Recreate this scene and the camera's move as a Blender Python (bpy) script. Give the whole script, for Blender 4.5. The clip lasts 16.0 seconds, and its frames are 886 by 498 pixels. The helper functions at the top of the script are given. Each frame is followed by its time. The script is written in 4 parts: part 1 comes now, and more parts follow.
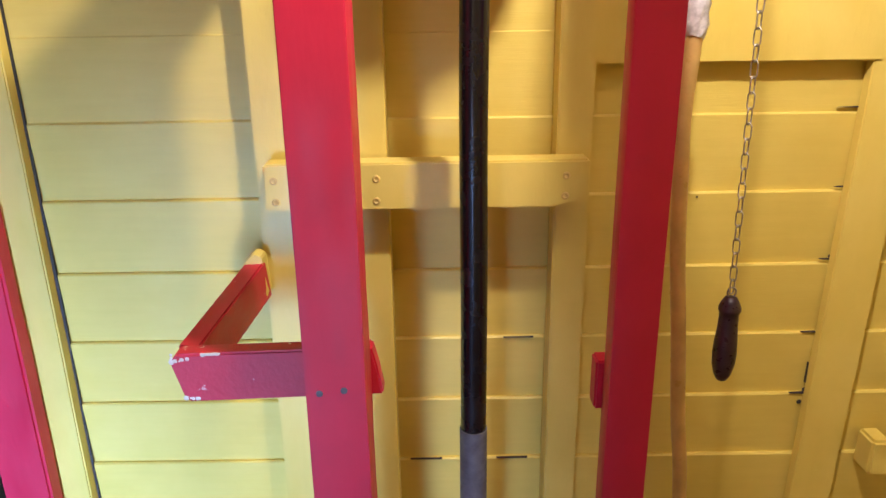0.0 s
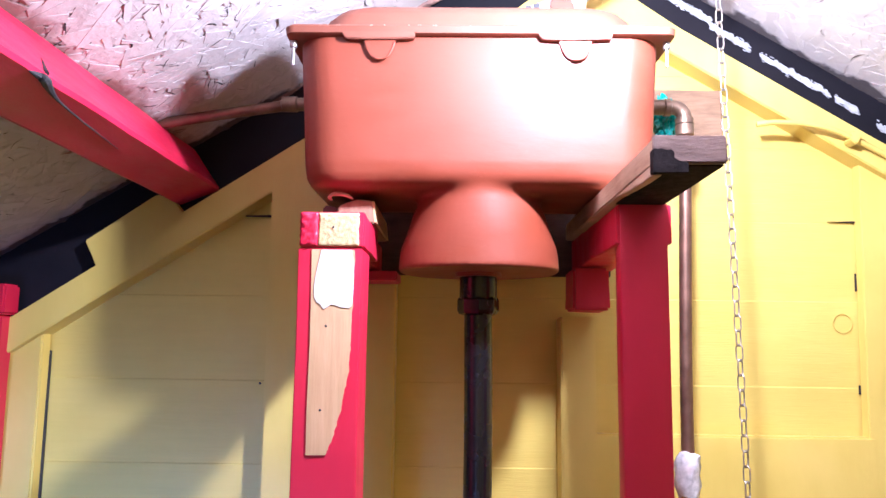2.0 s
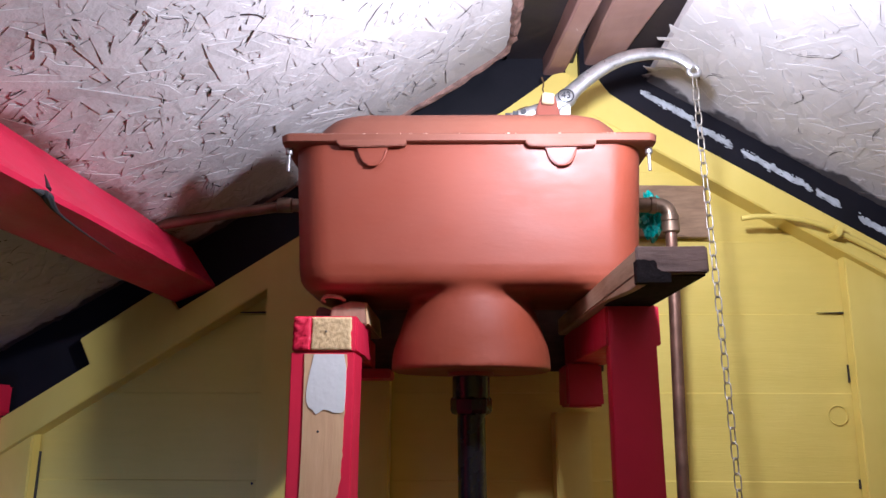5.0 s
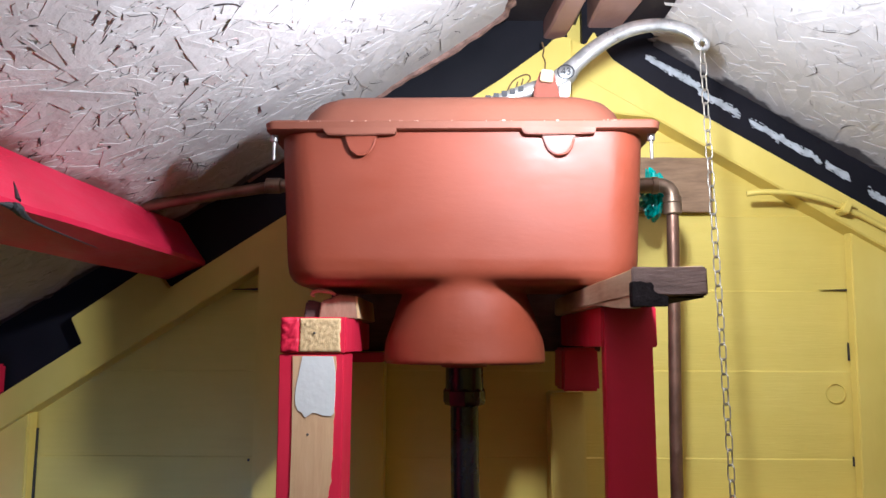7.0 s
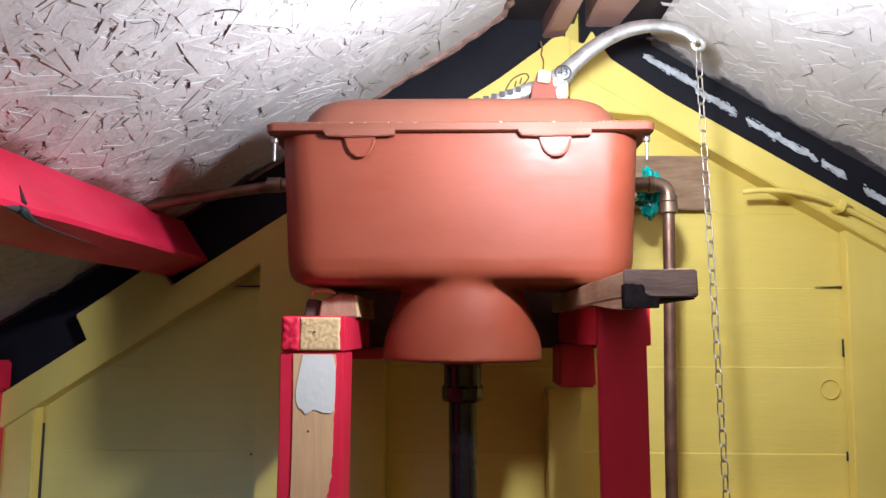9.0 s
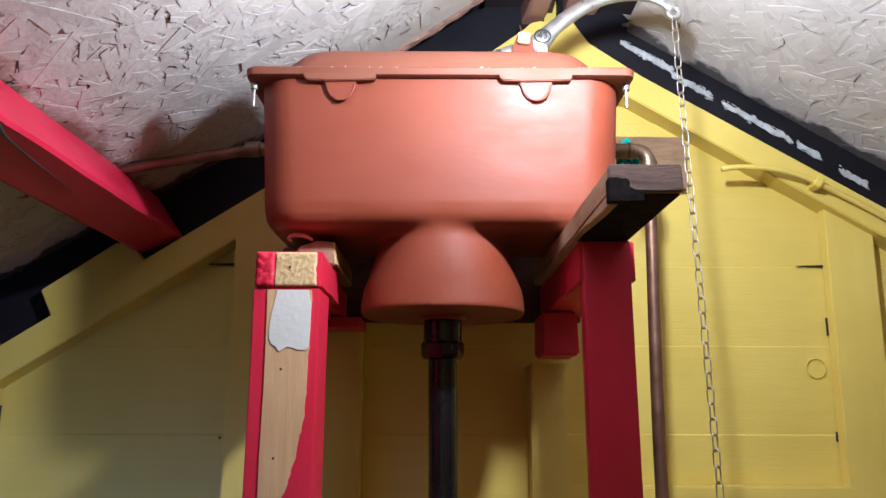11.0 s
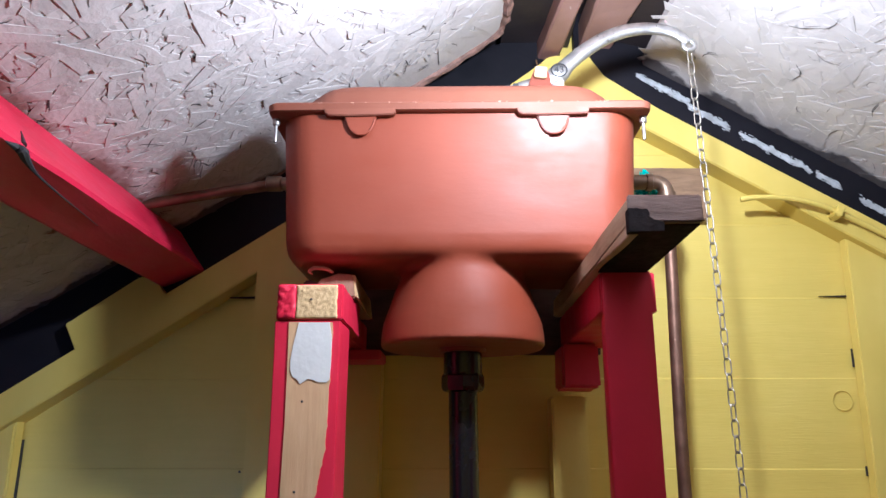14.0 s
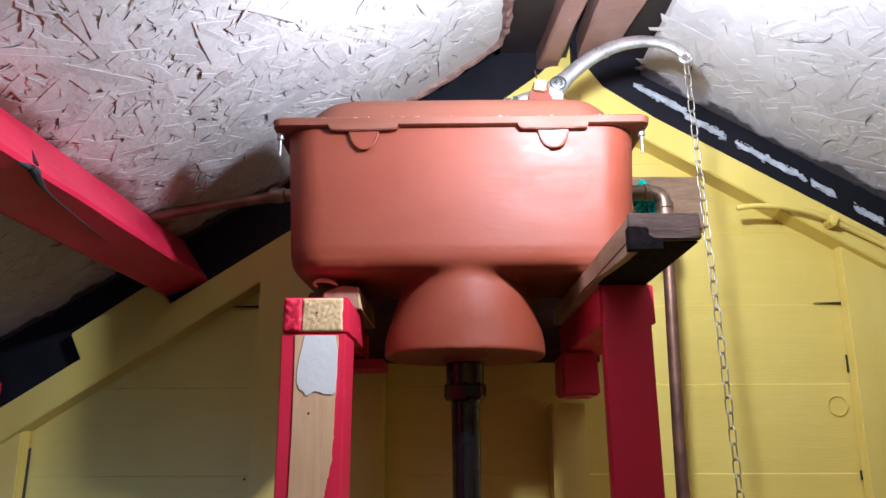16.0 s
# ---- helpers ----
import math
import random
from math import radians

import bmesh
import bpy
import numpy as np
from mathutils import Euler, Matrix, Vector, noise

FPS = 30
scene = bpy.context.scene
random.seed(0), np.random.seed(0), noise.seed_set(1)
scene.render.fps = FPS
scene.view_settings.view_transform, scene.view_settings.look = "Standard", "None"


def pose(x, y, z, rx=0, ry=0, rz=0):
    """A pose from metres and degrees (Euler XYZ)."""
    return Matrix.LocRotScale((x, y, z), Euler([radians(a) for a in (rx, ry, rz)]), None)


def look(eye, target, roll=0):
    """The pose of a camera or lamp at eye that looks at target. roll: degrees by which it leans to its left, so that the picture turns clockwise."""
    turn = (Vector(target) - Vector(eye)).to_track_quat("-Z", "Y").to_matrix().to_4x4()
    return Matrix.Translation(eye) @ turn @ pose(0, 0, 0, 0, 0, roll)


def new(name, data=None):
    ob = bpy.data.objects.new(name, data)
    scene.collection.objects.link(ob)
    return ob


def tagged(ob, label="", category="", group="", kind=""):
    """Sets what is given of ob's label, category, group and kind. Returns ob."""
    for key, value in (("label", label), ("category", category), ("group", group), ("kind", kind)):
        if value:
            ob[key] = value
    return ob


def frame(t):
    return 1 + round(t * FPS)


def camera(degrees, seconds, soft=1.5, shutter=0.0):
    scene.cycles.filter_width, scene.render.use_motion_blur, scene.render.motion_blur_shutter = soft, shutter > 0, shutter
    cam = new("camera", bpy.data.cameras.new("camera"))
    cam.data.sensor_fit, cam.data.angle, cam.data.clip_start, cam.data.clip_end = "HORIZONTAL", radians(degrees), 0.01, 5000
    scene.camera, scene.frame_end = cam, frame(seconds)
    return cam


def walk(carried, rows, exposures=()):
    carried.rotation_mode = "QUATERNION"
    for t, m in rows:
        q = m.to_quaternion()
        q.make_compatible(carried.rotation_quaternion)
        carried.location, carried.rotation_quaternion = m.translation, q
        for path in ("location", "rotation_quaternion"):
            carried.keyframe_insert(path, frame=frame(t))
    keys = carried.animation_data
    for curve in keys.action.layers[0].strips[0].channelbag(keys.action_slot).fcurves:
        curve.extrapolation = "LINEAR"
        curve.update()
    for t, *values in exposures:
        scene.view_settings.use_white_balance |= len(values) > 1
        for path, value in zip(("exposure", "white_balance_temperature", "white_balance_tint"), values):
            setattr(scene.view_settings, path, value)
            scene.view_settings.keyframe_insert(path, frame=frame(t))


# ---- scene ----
cam = camera(63.1, 16.0)
PATH = [
    (0, (0.151, 0.153, 1.609), (0.161, 2.046, 0.964), -0.8),
    (0.5, (0.159, 0.135, 1.658), (0.138, 2.101, 1.293), 0.4),
    (1, (0.165, 0.128, 1.719), (0.138, 2.125, 1.608), 0.9),
    (1.5, (0.172, 0.117, 1.761), (0.126, 2.115, 1.846), 0.7),
    (2, (0.167, 0.102, 1.787), (0.134, 2.086, 2.038), 0.7),
    (2.5, (0.171, 0.085, 1.802), (0.134, 2.045, 2.197), 0.7),
    (2.6, (0.164, 0.073, 1.824), (0.147, 2.036, 2.209), 1.0),
    (3, (0.175, 0.073, 1.816), (0.147, 2.015, 2.295), 0.5),
    (3.5, (0.18, 0.075, 1.818), (0.145, 2.014, 2.307), 0.6),
    (4, (0.179, 0.078, 1.817), (0.149, 2.021, 2.291), -0.2),
    (6.3, (0.172, 0.096, 1.846), (0.146, 2.053, 2.258), 0.7),
    (6.5, (0.175, 0.101, 1.867), (0.148, 2.069, 2.219), 0.7),
    (7, (0.191, 0.097, 1.917), (0.153, 2.08, 2.171), 0.1),
    (7.5, (0.195, 0.089, 1.932), (0.145, 2.076, 2.151), 0.6),
    (8, (0.201, 0.081, 1.933), (0.142, 2.067, 2.164), 0.1),
    (8.5, (0.204, 0.079, 1.931), (0.15, 2.065, 2.16), 0.1),
    (9, (0.198, 0.08, 1.926), (0.152, 2.066, 2.157), 0.1),
    (9.4, (0.187, 0.09, 1.903), (0.177, 2.076, 2.142), -0.0),
    (9.5, (0.196, 0.093, 1.883), (0.171, 2.078, 2.123), 0.0),
    (10, (0.184, 0.118, 1.798), (0.208, 2.094, 2.108), 0.6),
    (10.2, (0.188, 0.124, 1.771), (0.215, 2.083, 2.173), 0.4),
    (12.3, (0.198, 0.128, 1.748), (0.19, 2.081, 2.181), -0.4),
    (12.5, (0.193, 0.127, 1.743), (0.191, 2.082, 2.165), -0.6),
    (13, (0.192, 0.125, 1.745), (0.179, 2.081, 2.164), -0.5),
    (13.5, (0.193, 0.126, 1.749), (0.162, 2.073, 2.204), -0.4),
    (14, (0.192, 0.123, 1.757), (0.158, 2.055, 2.272), -0.0),
    (14.5, (0.189, 0.118, 1.767), (0.153, 2.046, 2.301), 0.1),
    (15, (0.187, 0.111, 1.773), (0.146, 2.037, 2.311), 0.2),
    (15.5, (0.184, 0.106, 1.771), (0.151, 2.036, 2.296), 0.1),
    (16, (0.184, 0.101, 1.771), (0.16, 2.034, 2.282), -0.3),
]
EXPOSURES = [(0, 1.48, 7200, 17), (0.5, 1.44, 7100, 19), (1, 1.30, 6500, 24), (1.5, 1.44, 5700, 27), (2, 1.55, 5250, 25), (2.5, 1.0, 5100, 22), (3, 0.34, 5050, 21), (3.5, 0.10, 5000, 20), (4, 0.12, 5100, 19),
             (6.3, 0.08, 5550, 9), (7, 0.26, 5450, 6), (8, 0.28, 5450, 6), (9.5, 0.26, 5600, 6), (10.2, 0.28, 5600, 5), (12.3, 0.26, 5450, 7), (13.5, 0.43, 5300, 7), (14.5, 0.33, 5250, 8), (16, 0.26, 5300, 8)]
walk(cam, [(t, look(eye, target, roll)) for t, eye, target, roll in PATH], EXPOSURES)

# ---- light and exposure ----
RX, RZ, PITCH = 0.417, 2.580, 0.60          # ridge of the ceiling lining and its slope
WALL = 1.425                                # inner face of the boarded gable wall
LAMP = (0.372, 0.755, 2.272)

world = bpy.data.worlds.new("sky")
scene.world = world
world.use_nodes = True
wn = world.node_tree.nodes
sky = wn.new("ShaderNodeTexSky")
sky.sky_type, sky.sun_disc = "NISHITA", False
sky.sun_elevation, sky.sun_rotation = radians(35), radians(150)
wn["Background"].inputs["Strength"].default_value = 0.1
world.node_tree.links.new(sky.outputs["Color"], wn["Background"].inputs["Color"])

bulb_light = bpy.data.lights.new("bulb_light", "POINT")
bulb_light.energy, bulb_light.color, bulb_light.shadow_soft_size = 19.0, (1.0, 0.965, 0.93), 0.024
new("bulb_light", bulb_light).matrix_world = pose(*LAMP)

door_light = bpy.data.lights.new("door_light", "AREA")
door_light.shape, door_light.size, door_light.size_y, door_light.spread = "RECTANGLE", 0.44, 0.95, radians(52)
door_light.energy, door_light.color = 8.0, (0.24, 0.46, 1.0)
new("door_light", door_light).matrix_world = look((-0.46, -1.32, 0.50), (-0.78, 1.42, 0.47))


# ---- materials ----
def material(name, rough=0.6, metal=0.0, coat=0.0):
    m = bpy.data.materials.new(name)
    m.use_nodes = True
    b = m.node_tree.nodes["Principled BSDF"]
    b.inputs["Roughness"].default_value, b.inputs["Metallic"].default_value = rough, metal
    b.inputs["Coat Weight"].default_value = coat
    return m, m.node_tree.nodes, m.node_tree.links, b


def noise_node(n, l, scale, detail=4, stretch=(1, 1, 1), rough=0.55, coords="Object"):
    c, mp, t = n.new("ShaderNodeTexCoord"), n.new("ShaderNodeMapping"), n.new("ShaderNodeTexNoise")
    mp.inputs["Scale"].default_value = stretch
    l.new(c.outputs[coords], mp.inputs["Vector"])
    l.new(mp.outputs["Vector"], t.inputs["Vector"])
    t.inputs["Scale"].default_value, t.inputs["Detail"].default_value, t.inputs["Roughness"].default_value = scale, detail, rough
    return t.outputs["Fac"]


def ramp(n, l, fac, stops):
    r = n.new("ShaderNodeValToRGB")
    while len(r.color_ramp.elements) < len(stops):
        r.color_ramp.elements.new(0.5)
    for e, (p, c) in zip(r.color_ramp.elements, stops):
        e.position, e.color = p, (*c, 1)
    l.new(fac, r.inputs["Fac"])
    return r.outputs["Color"]


def mix(n, l, fac, a, b):
    m = n.new("ShaderNodeMix")
    m.data_type = "RGBA"
    for socket, value in ((m.inputs[0], fac), (m.inputs[6], a), (m.inputs[7], b)):
        if isinstance(value, (tuple, float, int)):
            socket.default_value = (*value, 1) if isinstance(value, tuple) else value
        else:
            l.new(value, socket)
    return m.outputs[2]


def bump(n, l, b, height, strength, distance, under=None):
    k = n.new("ShaderNodeBump")
    k.inputs["Strength"].default_value, k.inputs["Distance"].default_value = strength, distance
    l.new(height, k.inputs["Height"])
    if under:
        l.new(under, k.inputs["Normal"])
    l.new(k.outputs["Normal"], b.inputs["Normal"])
    return k.outputs["Normal"]


def painted(name, base, dark, light, rough=0.5, grain=(1, 1, 1), worn=None, worn_at=0.74, relief=0.35, coords="Object"):
    """Brush-painted timber: two-scale colour drift, brush grain and, where given, chips that show the wood."""
    m, n, l, b = material(name, rough)
    big, fine = noise_node(n, l, 3.5, 5, coords=coords), noise_node(n, l, 26, 6, grain, coords=coords)
    col = ramp(n, l, big, [(0.32, dark), (0.52, base), (0.72, light)])
    col = mix(n, l, 0.22, col, ramp(n, l, fine, [(0.3, dark), (0.7, light)]))
    if worn:
        chips = ramp(n, l, noise_node(n, l, 34, 6, coords=coords), [(worn_at, (0, 0, 0)), (worn_at + 0.02, (1, 1, 1))])
        col = mix(n, l, chips, col, worn)
    l.new(col, b.inputs["Base Color"])
    l.new(ramp(n, l, fine, [(0.3, (rough - 0.08,) * 3), (0.7, (rough + 0.12,) * 3)]), b.inputs["Roughness"])
    u = bump(n, l, b, noise_node(n, l, 110, 4, grain, coords=coords), relief, 0.0012)
    bump(n, l, b, big, 0.25, 0.004, u)
    return m


def raw_wood(name, base, dark, light, stretch, rough=0.75):
    m, n, l, b = material(name, rough)
    grain = noise_node(n, l, 30, 8, stretch, 0.65)
    col = ramp(n, l, grain, [(0.3, dark), (0.5, base), (0.7, light)])
    col = mix(n, l, 0.35, col, ramp(n, l, noise_node(n, l, 7, 4), [(0.35, dark), (0.65, light)]))
    l.new(col, b.inputs["Base Color"])
    bump(n, l, b, grain, 0.5, 0.0015)
    return m


YELLOW_WALL = painted("yellow_boards", (0.74, 0.575, 0.13), (0.67, 0.51, 0.105), (0.80, 0.635, 0.17), 0.42, (0.25, 1, 3))
YELLOW_TRIM = painted("yellow_trim", (0.75, 0.585, 0.135), (0.67, 0.51, 0.105), (0.81, 0.645, 0.18), 0.42, (1, 1, 0.3))
PINK = painted("pink_gloss", (0.60, 0.012, 0.048), (0.50, 0.010, 0.038), (0.68, 0.020, 0.064), 0.45, (1, 1, 0.25), (0.75, 0.66, 0.5), 0.80, 0.3)
PINK_CHIPPED = painted("chipped_pink", (0.56, 0.012, 0.036), (0.44, 0.010, 0.03), (0.64, 0.020, 0.05), 0.42, (1, 1, 1), (0.75, 0.62, 0.55), 0.69, 0.5)
PINK_BEAM = painted("pink_beam", (0.62, 0.015, 0.06), (0.48, 0.010, 0.04), (0.70, 0.03, 0.09), 0.40, (1, 0.3, 1), (0.12, 0.02, 0.02), 0.76, 0.6)
BLACK_BOARD = painted("black_board", (0.012, 0.011, 0.016), (0.008, 0.008, 0.012), (0.022, 0.020, 0.028), 0.55)
RED_OXIDE = painted("red_oxide", (0.205, 0.040, 0.018), (0.180, 0.034, 0.015), (0.235, 0.049, 0.023), 0.51, (0.45, 0.45, 1.2), relief=0.17)
RED_OXIDE.node_tree.nodes["Principled BSDF"].inputs["Specular IOR Level"].default_value = 0.42
LID_OXIDE = painted("dusty_red_oxide", (0.190, 0.056, 0.030), (0.165, 0.043, 0.022), (0.220, 0.076, 0.045), 0.62, (0.6, 0.6, 1.0), (0.30, 0.17, 0.11), 0.74, 0.25)
WEDGE_WOOD = raw_wood("wedge_wood", (0.33, 0.18, 0.12), (0.22, 0.11, 0.07), (0.42, 0.25, 0.17), (3, 0.4, 1))
BARE_PINE = raw_wood("bare_pine", (0.60, 0.37, 0.20), (0.50, 0.29, 0.15), (0.68, 0.45, 0.27), (3, 3, 0.25))
END_GRAIN = raw_wood("end_grain", (0.62, 0.43, 0.22), (0.50, 0.33, 0.155), (0.72, 0.53, 0.30), (9, 9, 7))
DARK_WOOD = raw_wood("dark_wood", (0.085, 0.046, 0.040), (0.028, 0.016, 0.016), (0.15, 0.085, 0.072), (0.5, 0.5, 2.5))
PACKER_END = raw_wood("packer_end", (0.155, 0.092, 0.078), (0.075, 0.043, 0.038), (0.235, 0.150, 0.125), (0.6, 0.6, 3.0))
SLAB_WOOD = raw_wood("slab_wood", (0.46, 0.33, 0.20), (0.26, 0.17, 0.10), (0.60, 0.46, 0.31), (1, 0.2, 2.5))
SHAVING = raw_wood("shaving_wood", (0.40, 0.19, 0.13), (0.28, 0.12, 0.08), (0.5, 0.27, 0.2), (3, 3, 3))
BROWN_WOOD = raw_wood("brown_wood", (0.29, 0.175, 0.10), (0.14, 0.08, 0.045), (0.40, 0.26, 0.16), (0.4, 1, 2.5))
RIDGE_WOOD = painted("ridge_wood", (0.36, 0.20, 0.17), (0.22, 0.11, 0.09), (0.48, 0.30, 0.27), 0.6, (1, 0.25, 1), (0.7, 0.6, 0.55), 0.72)
PRIMER = painted("white_primer", (0.62, 0.61, 0.61), (0.56, 0.55, 0.55), (0.68, 0.67, 0.66), 0.6)
GREY_OSB = painted("grey_painted_strands", (0.58, 0.54, 0.54), (0.46, 0.42, 0.42), (0.68, 0.64, 0.64), 0.82, (1, 1, 1), (0.22, 0.13, 0.11), 0.80, 0.9)
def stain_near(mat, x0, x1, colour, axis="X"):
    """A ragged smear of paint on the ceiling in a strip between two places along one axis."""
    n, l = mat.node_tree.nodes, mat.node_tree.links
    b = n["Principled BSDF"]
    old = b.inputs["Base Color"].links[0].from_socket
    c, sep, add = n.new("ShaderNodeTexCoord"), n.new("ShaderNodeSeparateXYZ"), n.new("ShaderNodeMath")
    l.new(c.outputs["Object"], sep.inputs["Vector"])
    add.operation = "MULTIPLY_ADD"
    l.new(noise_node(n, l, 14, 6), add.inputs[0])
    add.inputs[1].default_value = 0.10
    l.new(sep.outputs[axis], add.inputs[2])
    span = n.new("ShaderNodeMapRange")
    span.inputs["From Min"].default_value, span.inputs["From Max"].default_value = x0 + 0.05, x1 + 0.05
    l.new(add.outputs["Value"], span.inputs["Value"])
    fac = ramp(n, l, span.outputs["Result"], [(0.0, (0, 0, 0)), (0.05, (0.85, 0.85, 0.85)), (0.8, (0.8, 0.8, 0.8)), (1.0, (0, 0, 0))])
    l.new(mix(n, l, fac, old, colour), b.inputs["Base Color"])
def vary_islands(mat, amount):
    n, l = mat.node_tree.nodes, mat.node_tree.links
    b = n["Principled BSDF"]
    old = b.inputs["Base Color"].links[0].from_socket
    g, hsv, span = n.new("ShaderNodeNewGeometry"), n.new("ShaderNodeHueSaturation"), n.new("ShaderNodeMapRange")
    l.new(g.outputs["Random Per Island"], span.inputs["Value"])
    span.inputs["To Min"].default_value, span.inputs["To Max"].default_value = 1 - amount, 1 + amount
    l.new(span.outputs["Result"], hsv.inputs["Value"])
    l.new(old, hsv.inputs["Color"])
    l.new(hsv.outputs["Color"], b.inputs["Base Color"])
vary_islands(GREY_OSB, 0.09)
GREY_OSB.node_tree.nodes["Principled BSDF"].inputs["Specular IOR Level"].default_value = 0.18
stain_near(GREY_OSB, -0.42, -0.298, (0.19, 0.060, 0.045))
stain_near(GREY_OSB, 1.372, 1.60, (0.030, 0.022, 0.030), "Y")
BLACK_BOARD.node_tree.nodes["Principled BSDF"].inputs["Specular IOR Level"].default_value = 0.15
# dark tone for roof boarding, ridge recess shade and the unseen west wall
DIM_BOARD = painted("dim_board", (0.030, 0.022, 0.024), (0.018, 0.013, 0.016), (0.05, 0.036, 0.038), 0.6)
FLOOR_WOOD = raw_wood("floor_wood", (0.22, 0.14, 0.09), (0.14, 0.085, 0.055), (0.29, 0.19, 0.125), (2, 0.3, 1))


def plain(name, colour, rough, metal=0.0, spread=0.25, scale=40.0, relief=0.2):
    m, n, l, b = material(name, rough, metal)
    f = noise_node(n, l, scale, 5)
    l.new(ramp(n, l, f, [(0.3, tuple(c * (1 - spread) for c in colour)), (0.7, tuple(min(1, c * (1 + spread)) for c in colour))]), b.inputs["Base Color"])
    l.new(ramp(n, l, noise_node(n, l, scale * 2.3, 4), [(0.3, (max(0.05, rough - 0.1),) * 3), (0.7, (rough + 0.12,) * 3)]), b.inputs["Roughness"])
    bump(n, l, b, noise_node(n, l, scale * 4, 4), relief, 0.0006)
    return m


BLACK_PIPE = plain("black_pipe", (0.005, 0.0045, 0.007), 0.24, 0.0, 0.25, 12, 0.10)
GREY_PIPE = plain("grey_pipe", (0.10, 0.10, 0.12), 0.55, 0.0, 0.3, 50)
COPPER = plain("aged_copper", (0.19, 0.105, 0.075), 0.45, 0.75, 0.35, 25)
BRASS = plain("dull_brass", (0.22, 0.150, 0.105), 0.46, 0.8, 0.35, 30)
GALVANISED = plain("galvanised_steel", (0.50, 0.49, 0.48), 0.36, 0.85, 0.22, 60, 0.4)
BLACK_INK = plain("dark_casting_marks", (0.03, 0.03, 0.035), 0.6)
CHAR = plain("charred_wood", (0.014, 0.010, 0.011), 0.95, 0.0, 0.6, 90, 0.5)
CHAR.node_tree.nodes["Principled BSDF"].inputs["Specular IOR Level"].default_value = 0.1
CREAM_NUT = plain("cream_nut", (0.50, 0.36, 0.21), 0.5)
TAN_HOSE = plain("tan_plastic", (0.62, 0.40, 0.14), 0.35, 0.0, 0.15, 20)
WHITE_RAG = plain("white_rag", (0.66, 0.64, 0.66), 0.8, 0.0, 0.25, 120)
TEAL = plain("teal_plastic", (0.01, 0.30, 0.27), 0.25, 0.0, 0.4, 70)
HANDLE_WOOD = plain("dark_handle", (0.030, 0.012, 0.022), 0.32, 0.0, 0.4, 40)
SCREW = plain("painted_screw", (0.66, 0.46, 0.14), 0.45)
CHAIN_STEEL = plain("chain_steel", (0.40, 0.36, 0.31), 0.42, 0.8, 0.3, 60)
STEEL = plain("dull_steel", (0.35, 0.33, 0.33), 0.45, 0.8)
TORN_EDGE = plain("torn_board_edge", (0.24, 0.14, 0.115), 0.85, 0.0, 0.45, 60, 0.6)
CRACK = plain("crack_shadow", (0.034, 0.025, 0.027), 0.9)
CHIP = plain("pale_chip", (0.55, 0.36, 0.28), 0.6)
PALE_CHIP = plain("pale_wood_chip", (0.72, 0.62, 0.52), 0.6)
DRIP = plain("brown_drip", (0.16, 0.085, 0.03), 0.5)
STREAK = plain("dry_white_paint", (0.50, 0.52, 0.56), 0.7)
GLASS_WHITE = plain("opal_glass", (0.85, 0.85, 0.82), 0.3)


# ---- building helpers ----
def part(name, bm, mat, parent=None, label="", smooth=None):
    mesh = bpy.data.meshes.new(name)
    bmesh.ops.recalc_face_normals(bm, faces=bm.faces)
    if smooth:
        limit = radians(smooth)
        for f in bm.faces:
            f.smooth = True
        for e in bm.edges:
            e.smooth = len(e.link_faces) == 2 and e.calc_face_angle(0) < limit
    bm.to_mesh(mesh)
    bm.free()
    for one in (mat if isinstance(mat, (list, tuple)) else [mat]):
        mesh.materials.append(one)
    ob = new(name, mesh)
    ob.parent = parent
    if label:
        tagged(ob, label)
    return ob


def thing(name, at, label, category, group="", kind=""):
    ob = new(name)
    ob.location = at
    ob.empty_display_size = 0.02
    bpy.context.view_layer.update()
    return tagged(ob, label, category, group, kind)


def under(ob, parent):
    """Parent ob and keep where it stands."""
    ob.parent = parent
    ob.matrix_parent_inverse = Matrix.Translation(parent.location).inverted()
    return ob


def box(lo, hi, bevel=0.0, bm=None, turn=None, rough=0.0, cuts=0):
    """A box between two corners; rough moves its points a little, turn is a matrix about its middle."""
    bm = bm or bmesh.new()
    mid = (Vector(lo) + Vector(hi)) / 2
    size = Vector(hi) - Vector(lo)
    made = bmesh.ops.create_cube(bm, size=1.0)["verts"]
    bmesh.ops.scale(bm, vec=size, verts=made)
    if cuts:
        long = max(range(3), key=lambda i: size[i])
        edges = [e for e in bm.edges if e.verts[0] in made and abs((e.verts[0].co - e.verts[1].co)[long]) > 1e-6]
        bmesh.ops.subdivide_edges(bm, edges=edges, cuts=cuts, use_grid_fill=True)
    if bevel:
        es = [e for e in bm.edges if len(e.link_faces) == 2 and e.calc_face_angle(0) > 0.5]
        bmesh.ops.bevel(bm, geom=es, offset=bevel, segments=2, affect="EDGES")
    if rough:
        for v in bm.verts:
            v.co += Vector((noise.noise(v.co * 21), noise.noise(v.co * 21 + Vector((7, 1, 3))), noise.noise(v.co * 21 + Vector((2, 9, 5))))) * rough
    if turn is not None:
        bmesh.ops.transform(bm, matrix=turn, verts=bm.verts)
    bmesh.ops.translate(bm, vec=mid, verts=bm.verts)
    return bm


